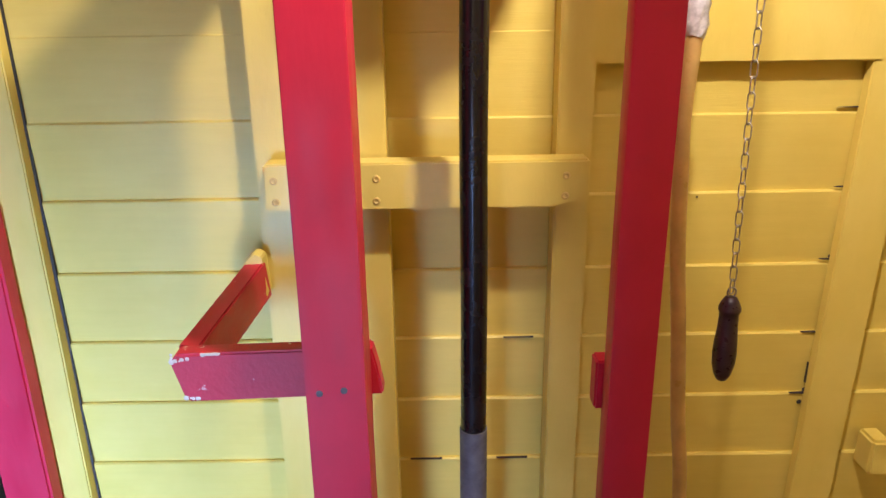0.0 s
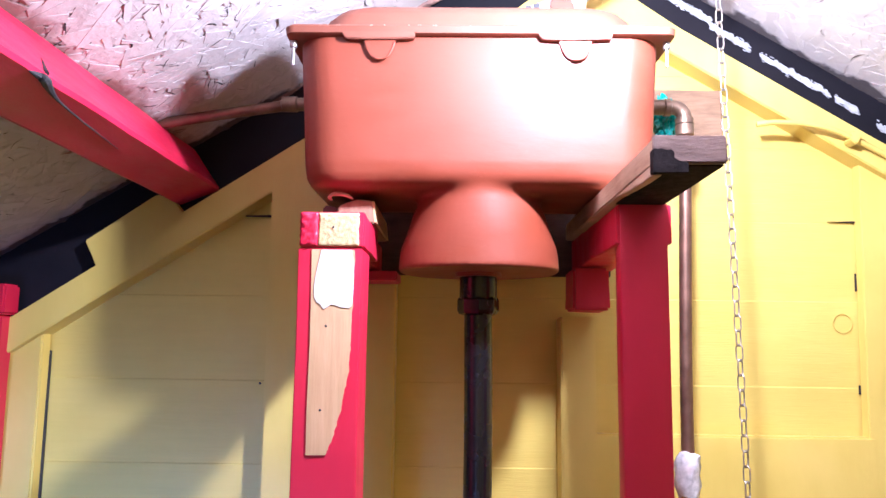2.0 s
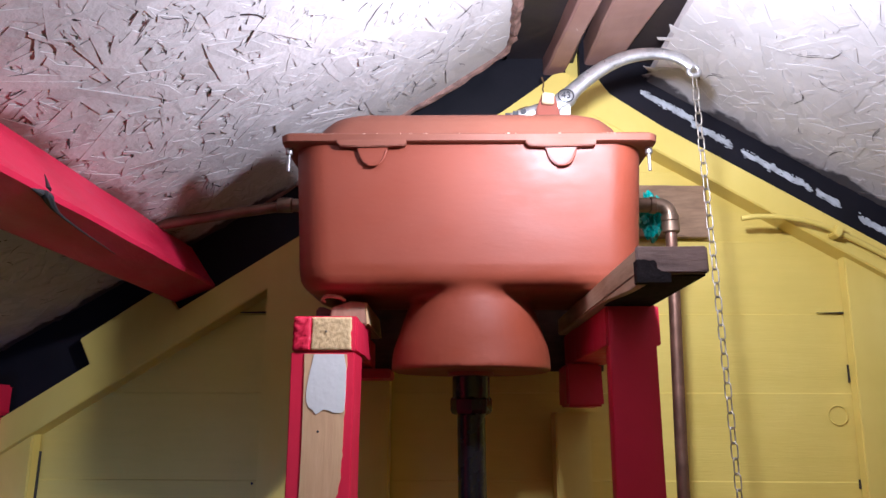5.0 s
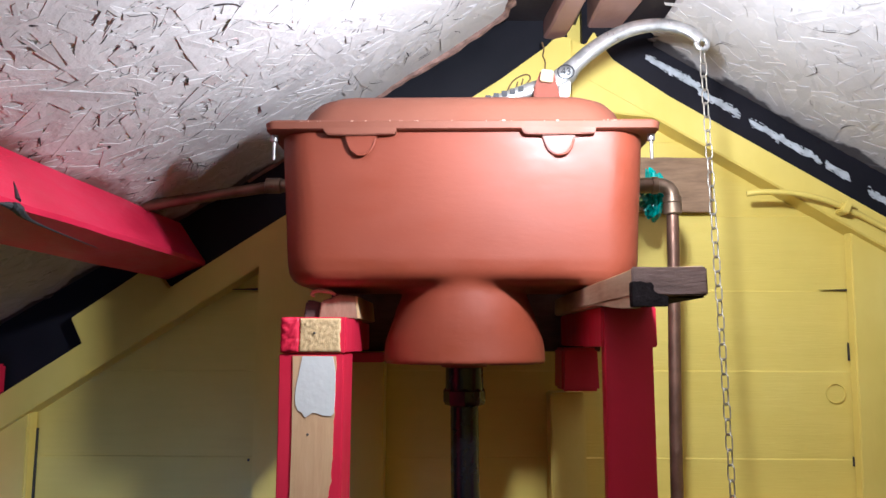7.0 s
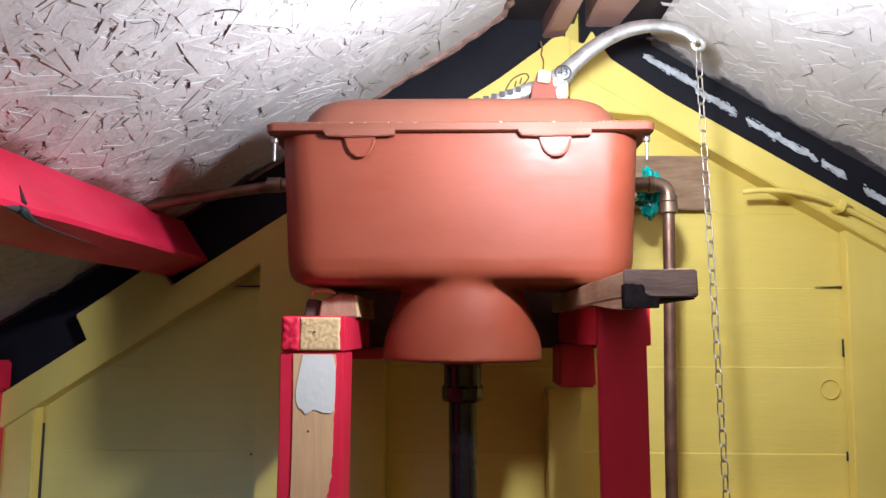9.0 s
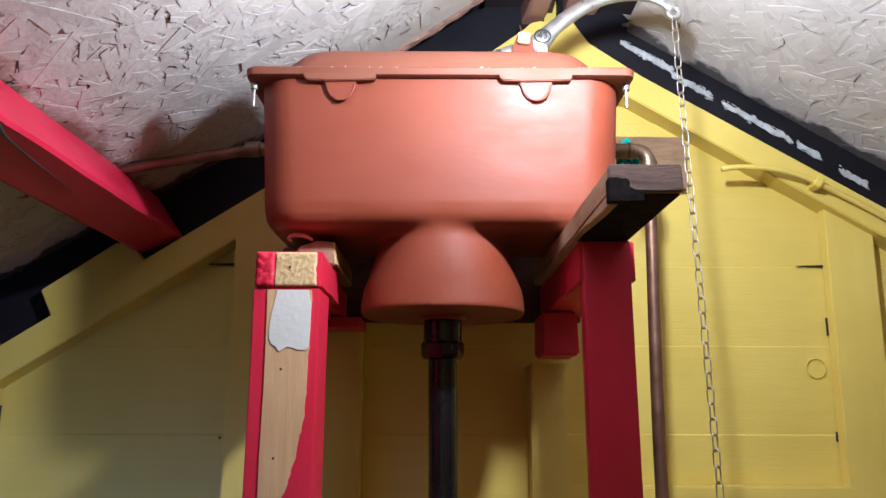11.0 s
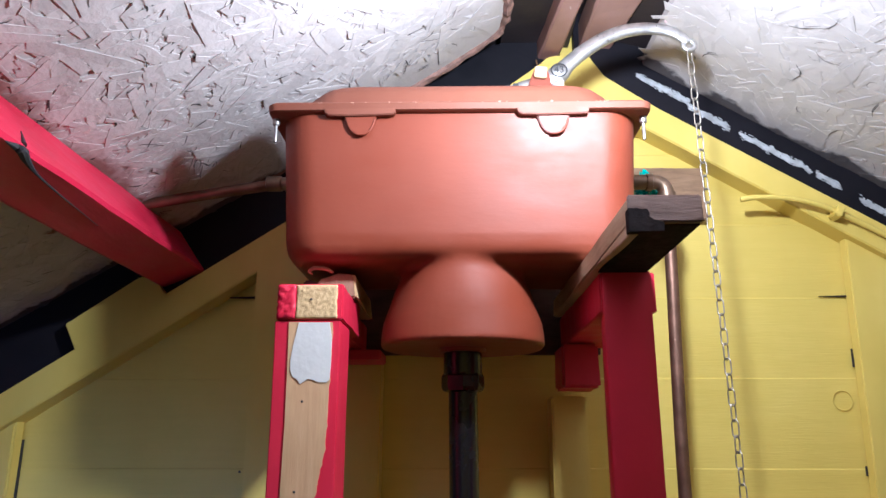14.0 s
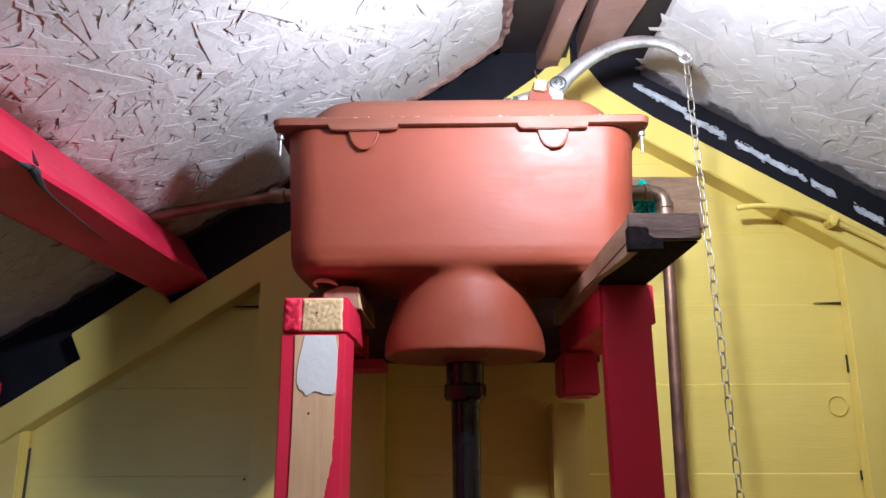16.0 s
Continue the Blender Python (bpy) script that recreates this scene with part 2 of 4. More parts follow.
def prism(points, a, b, axis="y", bevel=0.0):
    """A flat outline of (u, w) points drawn out from a to b along an axis; (u, w) are the other two axes in order."""
    bm = bmesh.new()
    put = {"y": lambda u, w, d: (u, d, w), "z": lambda u, w, d: (u, w, d), "x": lambda u, w, d: (d, u, w)}[axis]
    front = [bm.verts.new(put(u, w, a)) for u, w in points]
    back = [bm.verts.new(put(u, w, b)) for u, w in points]
    bm.faces.new(front), bm.faces.new(list(reversed(back)))
    for i in range(len(points)):
        j = (i + 1) % len(points)
        bm.faces.new((front[j], front[i], back[i], back[j]))
    bmesh.ops.recalc_face_normals(bm, faces=bm.faces)
    if bevel:
        es = [e for e in bm.edges if e.calc_face_angle(0) > 0.5]
        bmesh.ops.bevel(bm, geom=es, offset=bevel, segments=2, affect="EDGES")
    return bm


def lathe(profile, at, sides=40, axis="z"):
    """A turned shape from (radius, height) pairs about an axis through at."""
    bm = bmesh.new()
    rings = []
    for r, h in profile:
        ring = []
        for i in range(sides):
            a = 2 * math.pi * i / sides
            p = {"z": (r * math.cos(a), r * math.sin(a), h), "x": (h, r * math.cos(a), r * math.sin(a)), "y": (r * math.cos(a), h, r * math.sin(a))}[axis]
            ring.append(bm.verts.new(Vector(at) + Vector(p)))
        rings.append(ring)
    for p, q in zip(rings, rings[1:]):
        for i in range(sides):
            j = (i + 1) % sides
            bm.faces.new((p[i], p[j], q[j], q[i]))
    bm.faces.new(rings[0]), bm.faces.new(rings[-1])
    return bm


def smooth_path(points, steps=8):
    """Catmull-Rom through the points; each point may carry a radius as its fourth number."""
    pts = [np.array(p, float) for p in points]
    pts = [2 * pts[0] - pts[1]] + pts + [2 * pts[-1] - pts[-2]]
    out = []
    for i in range(1, len(pts) - 2):
        for k in range(steps):
            t = k / steps
            a, b, c, d = pts[i - 1:i + 3]
            out.append(0.5 * (2 * b + (c - a) * t + (2 * a - 5 * b + 4 * c - d) * t * t + (3 * b - a - 3 * c + d) * t ** 3))
    return out + [pts[-2]]


def tube(points, radius=None, sides=14, bm=None, closed=False, flat=1.0):
    """A tube along points (x, y, z[, r]); flat squashes it along y."""
    bm = bm or bmesh.new()
    count = len(points)
    rings = []
    for i, p in enumerate(points):
        here = Vector(p[:3])
        ahead = Vector(points[(i + 1) % count][:3]) if closed or i + 1 < count else here
        behind = Vector(points[i - 1][:3]) if closed or i else here
        way = (ahead - behind).normalized()
        side = way.cross(Vector((0, 1, 0)))
        side = side.normalized() if side.length > 0.05 else way.cross(Vector((1, 0, 0))).normalized()
        other = way.cross(side).normalized()
        r = radius if radius else p[3]
        rings.append([bm.verts.new(here + side * (r * math.cos(2 * math.pi * k / sides)) + other * (r * flat * math.sin(2 * math.pi * k / sides))) for k in range(sides)])
    pairs = list(zip(rings, rings[1:])) + ([(rings[-1], rings[0])] if closed else [])
    for p, q in pairs:
        for k in range(sides):
            j = (k + 1) % sides
            bm.faces.new((p[k], p[j], q[j], q[k]))
    if not closed:
        bm.faces.new(rings[0]), bm.faces.new(rings[-1])
    return bm


def rounded_ring(bm, z, cx, cy, hx, hy, r, steps=8):
    ring = []
    for sx, sy, start in ((1, 1, 0), (-1, 1, 90), (-1, -1, 180), (1, -1, 270)):
        for k in range(steps + 1):
            a = radians(start + 90 * k / steps)
            ring.append(bm.verts.new((cx + sx * (hx - r) + r * math.cos(a), cy + sy * (hy - r) + r * math.sin(a), z)))
    return ring


def loft(levels, cx, cy, steps=8):
    """Rounded rectangles (z, half x, half y, corner radius) skinned upwards and capped."""
    bm = bmesh.new()
    rings = [rounded_ring(bm, z, cx, cy, hx, hy, r, steps) for z, hx, hy, r in levels]
    for p, q in zip(rings, rings[1:]):
        for i in range(len(p)):
            j = (i + 1) % len(p)
            bm.faces.new((p[i], p[j], q[j], q[i]))
    bm.faces.new(rings[0]), bm.faces.new(rings[-1])
    return bm


DROP = 0.026                                # the lining of the east slope sits lower
def ceil_z(x):
    return RZ - PITCH * abs(x - RX)


# ---- setting ----
XL, XR, YB = -0.74, 1.62, -1.30
tagged(part("floor", box((XL - 0.1, YB - 0.1, -0.05), (XR + 0.1, WALL + 0.1, 0.0)), FLOOR_WOOD), "worn brown timber floor of the shed", "floor", kind="structure")

wall_north = tagged(part("wall_north", prism([(XL, 0.0), (XR, 0.0), (XR, ceil_z(XR) + 0.1), (RX, RZ + 0.1), (XL, ceil_z(XL) + 0.1)], WALL + 0.022, WALL + 0.06), BLACK_BOARD),
                    "boarded gable end wall of yellow painted weatherboard", "wall", kind="structure")
# unseen west wall, given a dark tone to cut bounced light
tagged(part("wall_west", box((XL - 0.04, YB, 0.0), (XL, WALL + 0.02, ceil_z(XL) + 0.1)), DIM_BOARD), "unseen side wall of the shed, darkened to cut bounced light", "wall", kind="structure")
tagged(part("wall_east", box((XR, YB, 0.0), (XR + 0.04, WALL + 0.02, ceil_z(XR) + 0.1)), YELLOW_WALL), "yellow painted side wall of the shed", "wall", kind="structure")
wall_south = tagged(part("wall_south", prism([(-0.22, 0.0), (XR, 0.0), (XR, ceil_z(XR) + 0.1), (RX, RZ + 0.1), (-0.22, ceil_z(-0.22) + 0.1)], YB - 0.04, YB), YELLOW_WALL), "yellow painted gable wall with an open doorway", "wall", kind="structure")
part("wall_panel", prism([(XL, 0.0), (-0.72, 0.0), (-0.72, ceil_z(-0.72) + 0.1), (XL, ceil_z(XL) + 0.1)], YB - 0.04, YB), YELLOW_WALL, wall_south)
part("lintel", prism([(-0.72, 1.62), (-0.22, 1.62), (-0.22, ceil_z(-0.22) + 0.1), (-0.72, ceil_z(-0.72) + 0.1)], YB - 0.04, YB), YELLOW_WALL, wall_south)

# sloping ceiling: lining sheets of strand board and the dark deck over them
osb = bmesh.new()
def slope_sheet(bm, x0, x1, ends, low, thick):
    """A sheet under one roof slope between x0 and x1; ends gives its far edge (x, y) points in order of x."""
    a = [bm.verts.new((x, YB, ceil_z(x) - low)) for x in (x0, x1)]
    b = [bm.verts.new((x, y, ceil_z(x) - low)) for x, y in reversed(ends)]
    lower = a + b
    upper = [bm.verts.new(v.co + Vector((0, 0, thick))) for v in lower]
    bm.faces.new(lower), bm.faces.new(list(reversed(upper)))
    for i in range(len(lower)):
        j = (i + 1) % len(lower)
        bm.faces.new((lower[j], lower[i], upper[i], upper[j]))
slope_sheet(osb, XL, 0.285, [(XL, 1.42), (-0.30, 1.415), (-0.05, 1.385), (0.10, 1.355), (0.262, 1.33), (0.285, 1.29)], 0.0, 0.018)
slope_sheet(osb, 0.560, XR, [(0.560, 1.40), (XR, 1.405)], DROP, 0.018)
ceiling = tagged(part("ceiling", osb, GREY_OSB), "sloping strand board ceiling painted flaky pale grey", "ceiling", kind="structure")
torn, rnd = [], random.Random(17)
for x, y in [(-0.20, 1.402), (-0.05, 1.386), (0.02, 1.371), (0.10, 1.356), (0.18, 1.344), (0.262, 1.331), (0.282, 1.29), (0.284, 1.20), (0.286, 1.10), (0.286, 0.98), (0.286, 0.85), (0.286, 0.70)]:
    torn.append((x + rnd.uniform(-0.003, 0.003), y + rnd.uniform(-0.004, 0.002), ceil_z(x) + 0.004 + rnd.uniform(-0.003, 0.001), rnd.uniform(0.006, 0.011)))
torn_bm = tube(smooth_path(torn, 6), None, 8)
for v in torn_bm.verts:
    v.co += Vector((noise.noise(v.co * 60), noise.noise(v.co * 60 + Vector((3, 8, 1))), noise.noise(v.co * 70))) * 0.005
part("torn_edge", torn_bm, TORN_EDGE, ceiling, "torn brown edge of the board")
deck = bmesh.new()
slope_sheet(deck, XL - 0.04, RX, [(XL - 0.04, WALL + 0.06), (RX, WALL + 0.06)], -0.05, 0.02)
slope_sheet(deck, RX, XR + 0.04, [(RX, WALL + 0.06), (XR + 0.04, WALL + 0.06)], -0.05, 0.02)
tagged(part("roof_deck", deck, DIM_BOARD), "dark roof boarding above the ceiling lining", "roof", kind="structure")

# strands of the board: thin tilted flakes pressed into each sheet
def strands(count, x0, x1, y0, y1, tilt, seed, deep=-0.0004, proud=0.0022):
    rnd = random.Random(seed)
    verts, faces = [], []
    for _ in range(count):
        x, y = rnd.uniform(x0, x1), rnd.uniform(y0, y1)
        big = rnd.random() < 0.35
        length, width = (rnd.uniform(0.05, 0.13), rnd.uniform(0.008, 0.030)) if big else (rnd.uniform(0.015, 0.06), rnd.uniform(0.003, 0.012))
        turn = Matrix.Rotation(rnd.gauss(0.7, 1.0), 3, "Z")
        pitch = math.atan(PITCH) * (1 if x > RX else -1)
        frame_m = Matrix.Rotation(pitch, 3, "Y") @ turn @ Matrix.Rotation(rnd.gauss(0, tilt * (0.6 if big else 1.2)), 3, "X") @ Matrix.Rotation(rnd.gauss(0, tilt * 0.35), 3, "Y")
        base = Vector((x, y, ceil_z(x) - (DROP if x > RX else 0) - rnd.uniform(deep, proud)))
        taper, skew, bow = rnd.uniform(0.2, 1.0), rnd.uniform(-0.3, 0.3), rnd.uniform(-0.0012, 0.0012)
        outline = [(-0.5, -0.5), (0.1, -0.5), (0.5, -0.5 * taper + skew), (0.5, 0.5 * taper + skew), (0.0, 0.5), (-0.42, 0.45)]
        start = len(verts)
        for low in (0.0, -0.0008):
            for u, v in outline:
                verts.append(base + frame_m @ Vector((u * length, v * width, low + bow * u)))
        k = len(outline)
        faces.append(tuple(range(start, start + k)))
        faces.append(tuple(range(start + 2 * k - 1, start + k - 1, -1)))
        faces += [(start + i, start + k + i, start + k + (i + 1) % k, start + (i + 1) % k) for i in range(k)]
    mesh = bpy.data.meshes.new("strand_flakes")
    mesh.from_pydata(verts, [], faces)
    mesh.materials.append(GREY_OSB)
    return tagged(new("strand_flakes", mesh), "pale grey painted wood strands flaking from the ceiling board", "wood flakes", kind="stuff")
strands(6200, -0.70, 0.235, 0.28, 1.27, 0.036, 3)
strands(700, -0.68, -0.08, 1.24, 1.37, 0.030, 6)
strands(90, -0.60, 0.15, 0.35, 1.20, 0.16, 5)
strands(2400, 0.575, 1.45, 0.40, 1.37, 0.010, 4, -0.0010, 0.0007)

# open cracks between the strands
def strand_cracks(count, x0, x1, y0, y1, seed, drop, widest):
    rnd = random.Random(seed)
    verts, faces = [], []
    for _ in range(count):
        x, y, way = rnd.uniform(x0, x1), rnd.uniform(y0, y1), rnd.choice((0.7, 1.1, 1.9, 2.6)) + rnd.gauss(0, 0.35)
        step, wide = rnd.uniform(0.003, 0.010), rnd.uniform(0.25, 1.0) ** 2 * widest
        bow, n, start = rnd.gauss(0, 0.22), rnd.randint(4, 7), len(verts)
        for i in range(n):
            half = wide * (0.15 + math.sin(math.pi * (i + 0.3) / (n - 0.4)) * rnd.uniform(0.6, 1.0))
            dx, dy = -math.sin(way) * half, math.cos(way) * half
            for k in (-1, 1):
                verts.append((x + k * dx, y + k * dy, ceil_z(x + k * dx) - drop - 0.0030))
            x, y, way = x + math.cos(way) * step, y + math.sin(way) * step, way + bow + rnd.gauss(0, 0.25)
        for i in range(n - 1):
            a = start + 2 * i
            faces.append((a, a + 1, a + 3, a + 2))
    top = len(verts)
    verts += [(x, y, z + 0.0028) for x, y, z in verts]
    faces += [tuple(top + i for i in reversed(f)) for f in faces]
    mesh = bpy.data.meshes.new("strand_cracks")
    mesh.from_pydata(verts, [], faces)
    mesh.materials.append(CRACK)
    return tagged(new("strand_cracks", mesh), "dark open cracks between the strands of the ceiling board", "cracks", kind="stuff")
strand_cracks(430, -0.68, 0.22, 0.30, 1.30, 31, 0.0, 0.0017)
strand_cracks(150, 0.60, 1.40, 0.45, 1.35, 32, DROP, 0.0010)

# ridge timbers
ridge = thing("ridge_timber", (0.40, 0.6, 2.5), "brownish pink painted ridge timbers along the roof peak", "roof beam", kind="structure")
def ridge_beam(back, front, z0, z1):
    """A long timber that splays from its end on the gable (x0, x1 at the wall) to its run over the room."""
    bm, rows = bmesh.new(), []
    for (x0, x1), y in ((back, WALL - 0.002), (tuple((a + b) / 2 for a, b in zip(back, front)), 1.26), (front, 1.10), (front, 0.4), (front, YB)):
        rows.append([bm.verts.new(p) for p in ((x0, y, z0 + 0.004), (x0 + 0.004, y, z0), (x1 - 0.004, y, z0), (x1, y, z0 + 0.004), (x1, y, z1), (x0, y, z1))])
    for p, q in zip(rows, rows[1:]):
        for i in range(6):
            bm.faces.new((p[i], p[(i + 1) % 6], q[(i + 1) % 6], q[i]))
    bm.faces.new(rows[0]), bm.faces.new(rows[-1])
    bmesh.ops.subdivide_edges(bm, edges=[e for e in bm.edges if abs(e.verts[0].co.y - e.verts[1].co.y) > 0.01], cuts=6)
    for v in bm.verts:
        v.co.x += 0.003 * noise.noise(v.co * 14)
        v.co.z += 0.002 * noise.noise(v.co * 17)
    return bm
# dark boards beside the beams carry the recess shade in their colour
under(part("ridge_shade_board", prism([(0.284, 2.521), (0.420, 2.521), (0.420, 2.542), (0.284, 2.542)], YB, WALL - 0.002), DIM_BOARD, label="dark board, colour holding the shade of the ridge recess"), ridge)
under(part("ridge_beam", ridge_beam((0.355, 0.395), (0.386, 0.424), 2.484, 2.522), RIDGE_WOOD), ridge)
under(part("ridge_beam", ridge_beam((0.437, 0.500), (0.449, 0.545), 2.506, 2.56), RIDGE_WOOD), ridge)
under(part("ridge_shade_board", prism([(0.500, 2.524), (0.575, 2.505), (0.575, 2.53), (0.500, 2.545)], YB, WALL - 0.002), DIM_BOARD, label="dark board, colour holding the shade of the ridge recess"), ridge)

# pink purlin under the west slope
corner = [(-0.320, 2.136), (-0.263, 2.056), (-0.340, 2.026), (-0.400, 2.090)]
purlin = thing("roof_beam", (-0.31, 0.6, 2.06), "pink painted rough timber purlin with a dark split", "roof beam")
beam_bm = bmesh.new()
rows = []
for i in range(46):
    y = YB + (WALL - 0.03 - YB) * i / 45
    row = []
    for k in range(4):
        (x0, z0), (x1, z1) = corner[k], corner[(k + 1) % 4]
        for u in (0.06, 0.35, 0.65, 0.94):
            p = Vector((x0 + (x1 - x0) * u, y, z0 + (z1 - z0) * u))
            p += Vector((noise.noise(p * 17), 0, noise.noise(p * 17 + Vector((4, 4, 4))))) * 0.0013
            row.append(beam_bm.verts.new(p))
    rows.append(row)
for p, q in zip(rows, rows[1:]):
    for i in range(16):
        beam_bm.faces.new((p[i], p[(i + 1) % 16], q[(i + 1) % 16], q[i]))
beam_bm.faces.new(rows[0]), beam_bm.faces.new(rows[-1])
under(part("beam", beam_bm, PINK_BEAM, smooth=25), purlin)
split = smooth_path([(-0.268, 0.800, 2.054, 0.0008), (-0.266, 0.825, 2.054, 0.0055), (-0.272, 0.845, 2.0515, 0.0045), (-0.280, 0.880, 2.0485, 0.0018), (-0.287, 0.940, 2.0460, 0.0011), (-0.292, 1.000, 2.0440, 0.0008), (-0.297, 1.060, 2.0420, 0.0004)], 5)
under(part("split", tube(split, None, 8), BLACK_INK, label="dark open split in the timber"), purlin)
spike = smooth_path([(-0.268, 0.830, 2.0625, 0.0036), (-0.278, 0.841, 2.0765, 0.0018), (-0.285, 0.848, 2.0865, 0.0005)], 4)
under(part("split", tube(spike, None, 8), BLACK_INK), purlin)

# ---- gable trim ----
def band(x0, x1, top, bottom):
    """Outline of a band that follows the roof slope, so far below the lining."""
    xs = [x0] + ([RX] if x0 < RX < x1 else []) + [x1]
    return [(x, ceil_z(x) - top) for x in xs] + [(x, ceil_z(x) - bottom) for x in reversed(xs)]
gable = thing("gable_trim", (RX, WALL, 2.3), "yellow painted sloping trim boards on the gable wall", "trim", kind="structure")
under(part("black_board", prism(band(XL, 0.400, -0.02, 0.17), WALL - 0.022, WALL - 0.002), BLACK_BOARD), gable)
under(part("black_board", prism(band(0.428, XR, -0.02, 0.16), WALL - 0.022, WALL - 0.002), BLACK_BOARD), gable)
under(part("trim_board", prism([(-0.66, 1.793), (0.402, 2.480), (0.402, 2.412), (-0.66, 1.731)], 1.375, WALL + 0.004, bevel=0.002), YELLOW_TRIM), gable)
under(part("trim_board", prism(band(0.434, 1.30, 0.119, 0.177), 1.378, WALL + 0.004, bevel=0.002), YELLOW_TRIM), gable)
notch = [(-0.499, 1.957), (-0.374, 2.043), (-0.348, 2.038), (-0.322, 2.006), (-0.474, 1.907)]
under(part("packing_block", prism(notch, 1.378, WALL - 0.024, bevel=0.002), YELLOW_TRIM), gable)
under(part("apex_board", prism([(0.08, 2.258), (0.227, 2.363), (0.355, 2.458), (0.372, 2.474), (0.392, 2.478), (0.401, 2.474), (0.401, 2.36), (0.20, 2.24)], 1.3765, WALL - 0.003, bevel=0.002), YELLOW_TRIM), gable)
under(part("apex_board", prism([(0.403, 2.34), (0.403, 2.473), (0.430, 2.463), (0.446, 2.489), (0.456, 2.470), (0.480, 2.434), (0.600, 2.350), (0.58, 2.32)], 1.3795, WALL - 0.003, bevel=0.002), YELLOW_TRIM), gable)

for loop in ([(0.349, 2.466), (0.352, 2.452), (0.350, 2.440), (0.354, 2.428), (0.353, 2.412)], [(0.283, 2.372), (0.296, 2.393), (0.318, 2.404), (0.326, 2.396), (0.312, 2.380), (0.296, 2.372), (0.283, 2.372)],
             [(0.300, 2.378), (0.303, 2.390)], [(0.310, 2.384), (0.313, 2.396)]):
    drip = tube(smooth_path([(x, 1.3745, z) for x, z in loop], 5) if len(loop) > 2 else [(x, 1.3745, z) for x, z in loop], 0.0014, 6)
    under(part("paint_drip", drip, DRIP, label="brown drip on the yellow paint"), gable)

# studs and rails on the wall
def stud(name, lo, hi, label, mat=YELLOW_TRIM, bevel=0.003):
    return tagged(part(name, box(lo, hi, bevel, cuts=12, rough=0.0015), mat), label, "wall stud", kind="structure")
tagged(part("wall_stud", prism([(-0.162, 0.0), (0.064, 0.0), (0.064, 2.225), (-0.162, 2.080)], 1.368, WALL - 0.004, bevel=0.003), YELLOW_TRIM), "wide yellow painted upright board on the wall", "wall stud", kind="structure")
stud("wall_stud", (0.352, 1.362, 0.0), (0.412, WALL - 0.004, 1.83), "narrow yellow painted upright stud on the wall")
stud("wall_stud", (-0.655, 1.393, 0.0), (-0.569, WALL - 0.004, 1.80), "pale yellow painted corner stud with a dark gap beside it")
tagged(part("wall_stud", prism([(0.856, 0.0), (0.938, 0.0), (0.986, 2.075), (0.901, 2.125)], 1.397, WALL - 0.004, bevel=0.002), YELLOW_TRIM), "yellow painted upright stud beneath the sloping trim", "wall stud", kind="structure")
tagged(part("wall_board", box((0.413, 1.394, 1.508), (0.902, WALL - 0.004, 1.628), 0.003, cuts=12, rough=0.001), YELLOW_TRIM), "wide yellow painted board fixed flat across the wall", "wall board", kind="structure")
brace = thing("wall_brace", (0.13, 1.335, 1.325), "yellow painted cross rail screwed across two studs", "wall rail", kind="structure")
under(part("rail", prism([(-0.138, 1.283), (0.340, 1.284), (0.372, 1.290), (0.399, 1.300), (0.399, 1.365), (-0.136, 1.363)], 1.312, 1.360, bevel=0.003), YELLOW_TRIM), brace)
for x, z in ((-0.120, 1.336), (-0.119, 1.300), (0.049, 1.337), (0.048, 1.300), (0.362, 1.338), (0.361, 1.304)):
    under(part("screw", lathe([(0.0065, 0.0), (0.0062, -0.0012), (0.004, -0.002), (0.002, -0.0008)], (x, 1.312, z), 14, "y"), SCREW), brace)

# ---- high level cistern ----
CX, CY = 0.198, 1.166
cistern = thing("toilet_cistern", (CX, CY, 1.99), "red oxide painted cast iron high level cistern with lever", "cistern")
shell = loft([(1.992, 0.212, 0.090, 0.045), (1.994, 0.226, 0.103, 0.047), (1.999, 0.2345, 0.1115, 0.050), (2.008, 0.2400, 0.1160, 0.051), (2.024, 0.2430, 0.1182, 0.052),
              (2.10, 0.2470, 0.1195, 0.052), (2.17, 0.2510, 0.1205, 0.050), (2.205, 0.2525, 0.1210, 0.049)], CX, CY, 12)
rings = []
for zz, hx, hy in ((1.8855, 0.114, 0.112), (1.886, 0.1172, 0.1152), (1.892, 0.1175, 0.1155), (1.905, 0.1168, 0.1152), (1.920, 0.1145, 0.1150), (1.936, 0.1085, 0.1150), (1.952, 0.1030, 0.1145), (1.964, 0.0995, 0.1140),
                   (1.975, 0.0950, 0.1135), (1.984, 0.0905, 0.1130), (1.991, 0.0880, 0.1130), (1.998, 0.0870, 0.1130), (2.012, 0.0870, 0.1130), (2.030, 0.0870, 0.1130)):
    rings.append([shell.verts.new((CX + 0.004 + hx * math.cos(a), CY + 0.004 + hy * math.copysign(abs(math.sin(a)) ** 0.85, math.sin(a)), zz)) for a in [2 * math.pi * k / 64 for k in range(64)]])
for p, q in zip(rings, rings[1:]):
    for i in range(64):
        shell.faces.new((p[i], p[(i + 1) % 64], q[(i + 1) % 64], q[i]))
shell.faces.new(rings[0]), shell.faces.new(rings[-1])
rough_body = part("body", shell, RED_OXIDE)
melt = rough_body.modifiers.new("melt", "REMESH")
melt.mode, melt.voxel_size = "VOXEL", 0.0032
fused = bmesh.new()
bpy.context.view_layer.update()
fused.from_mesh(rough_body.evaluated_get(bpy.context.evaluated_depsgraph_get()).to_mesh())
bpy.data.objects.remove(rough_body)
bmesh.ops.smooth_vert(fused, verts=fused.verts[:], factor=0.5, use_axis_x=True, use_axis_y=True, use_axis_z=True)
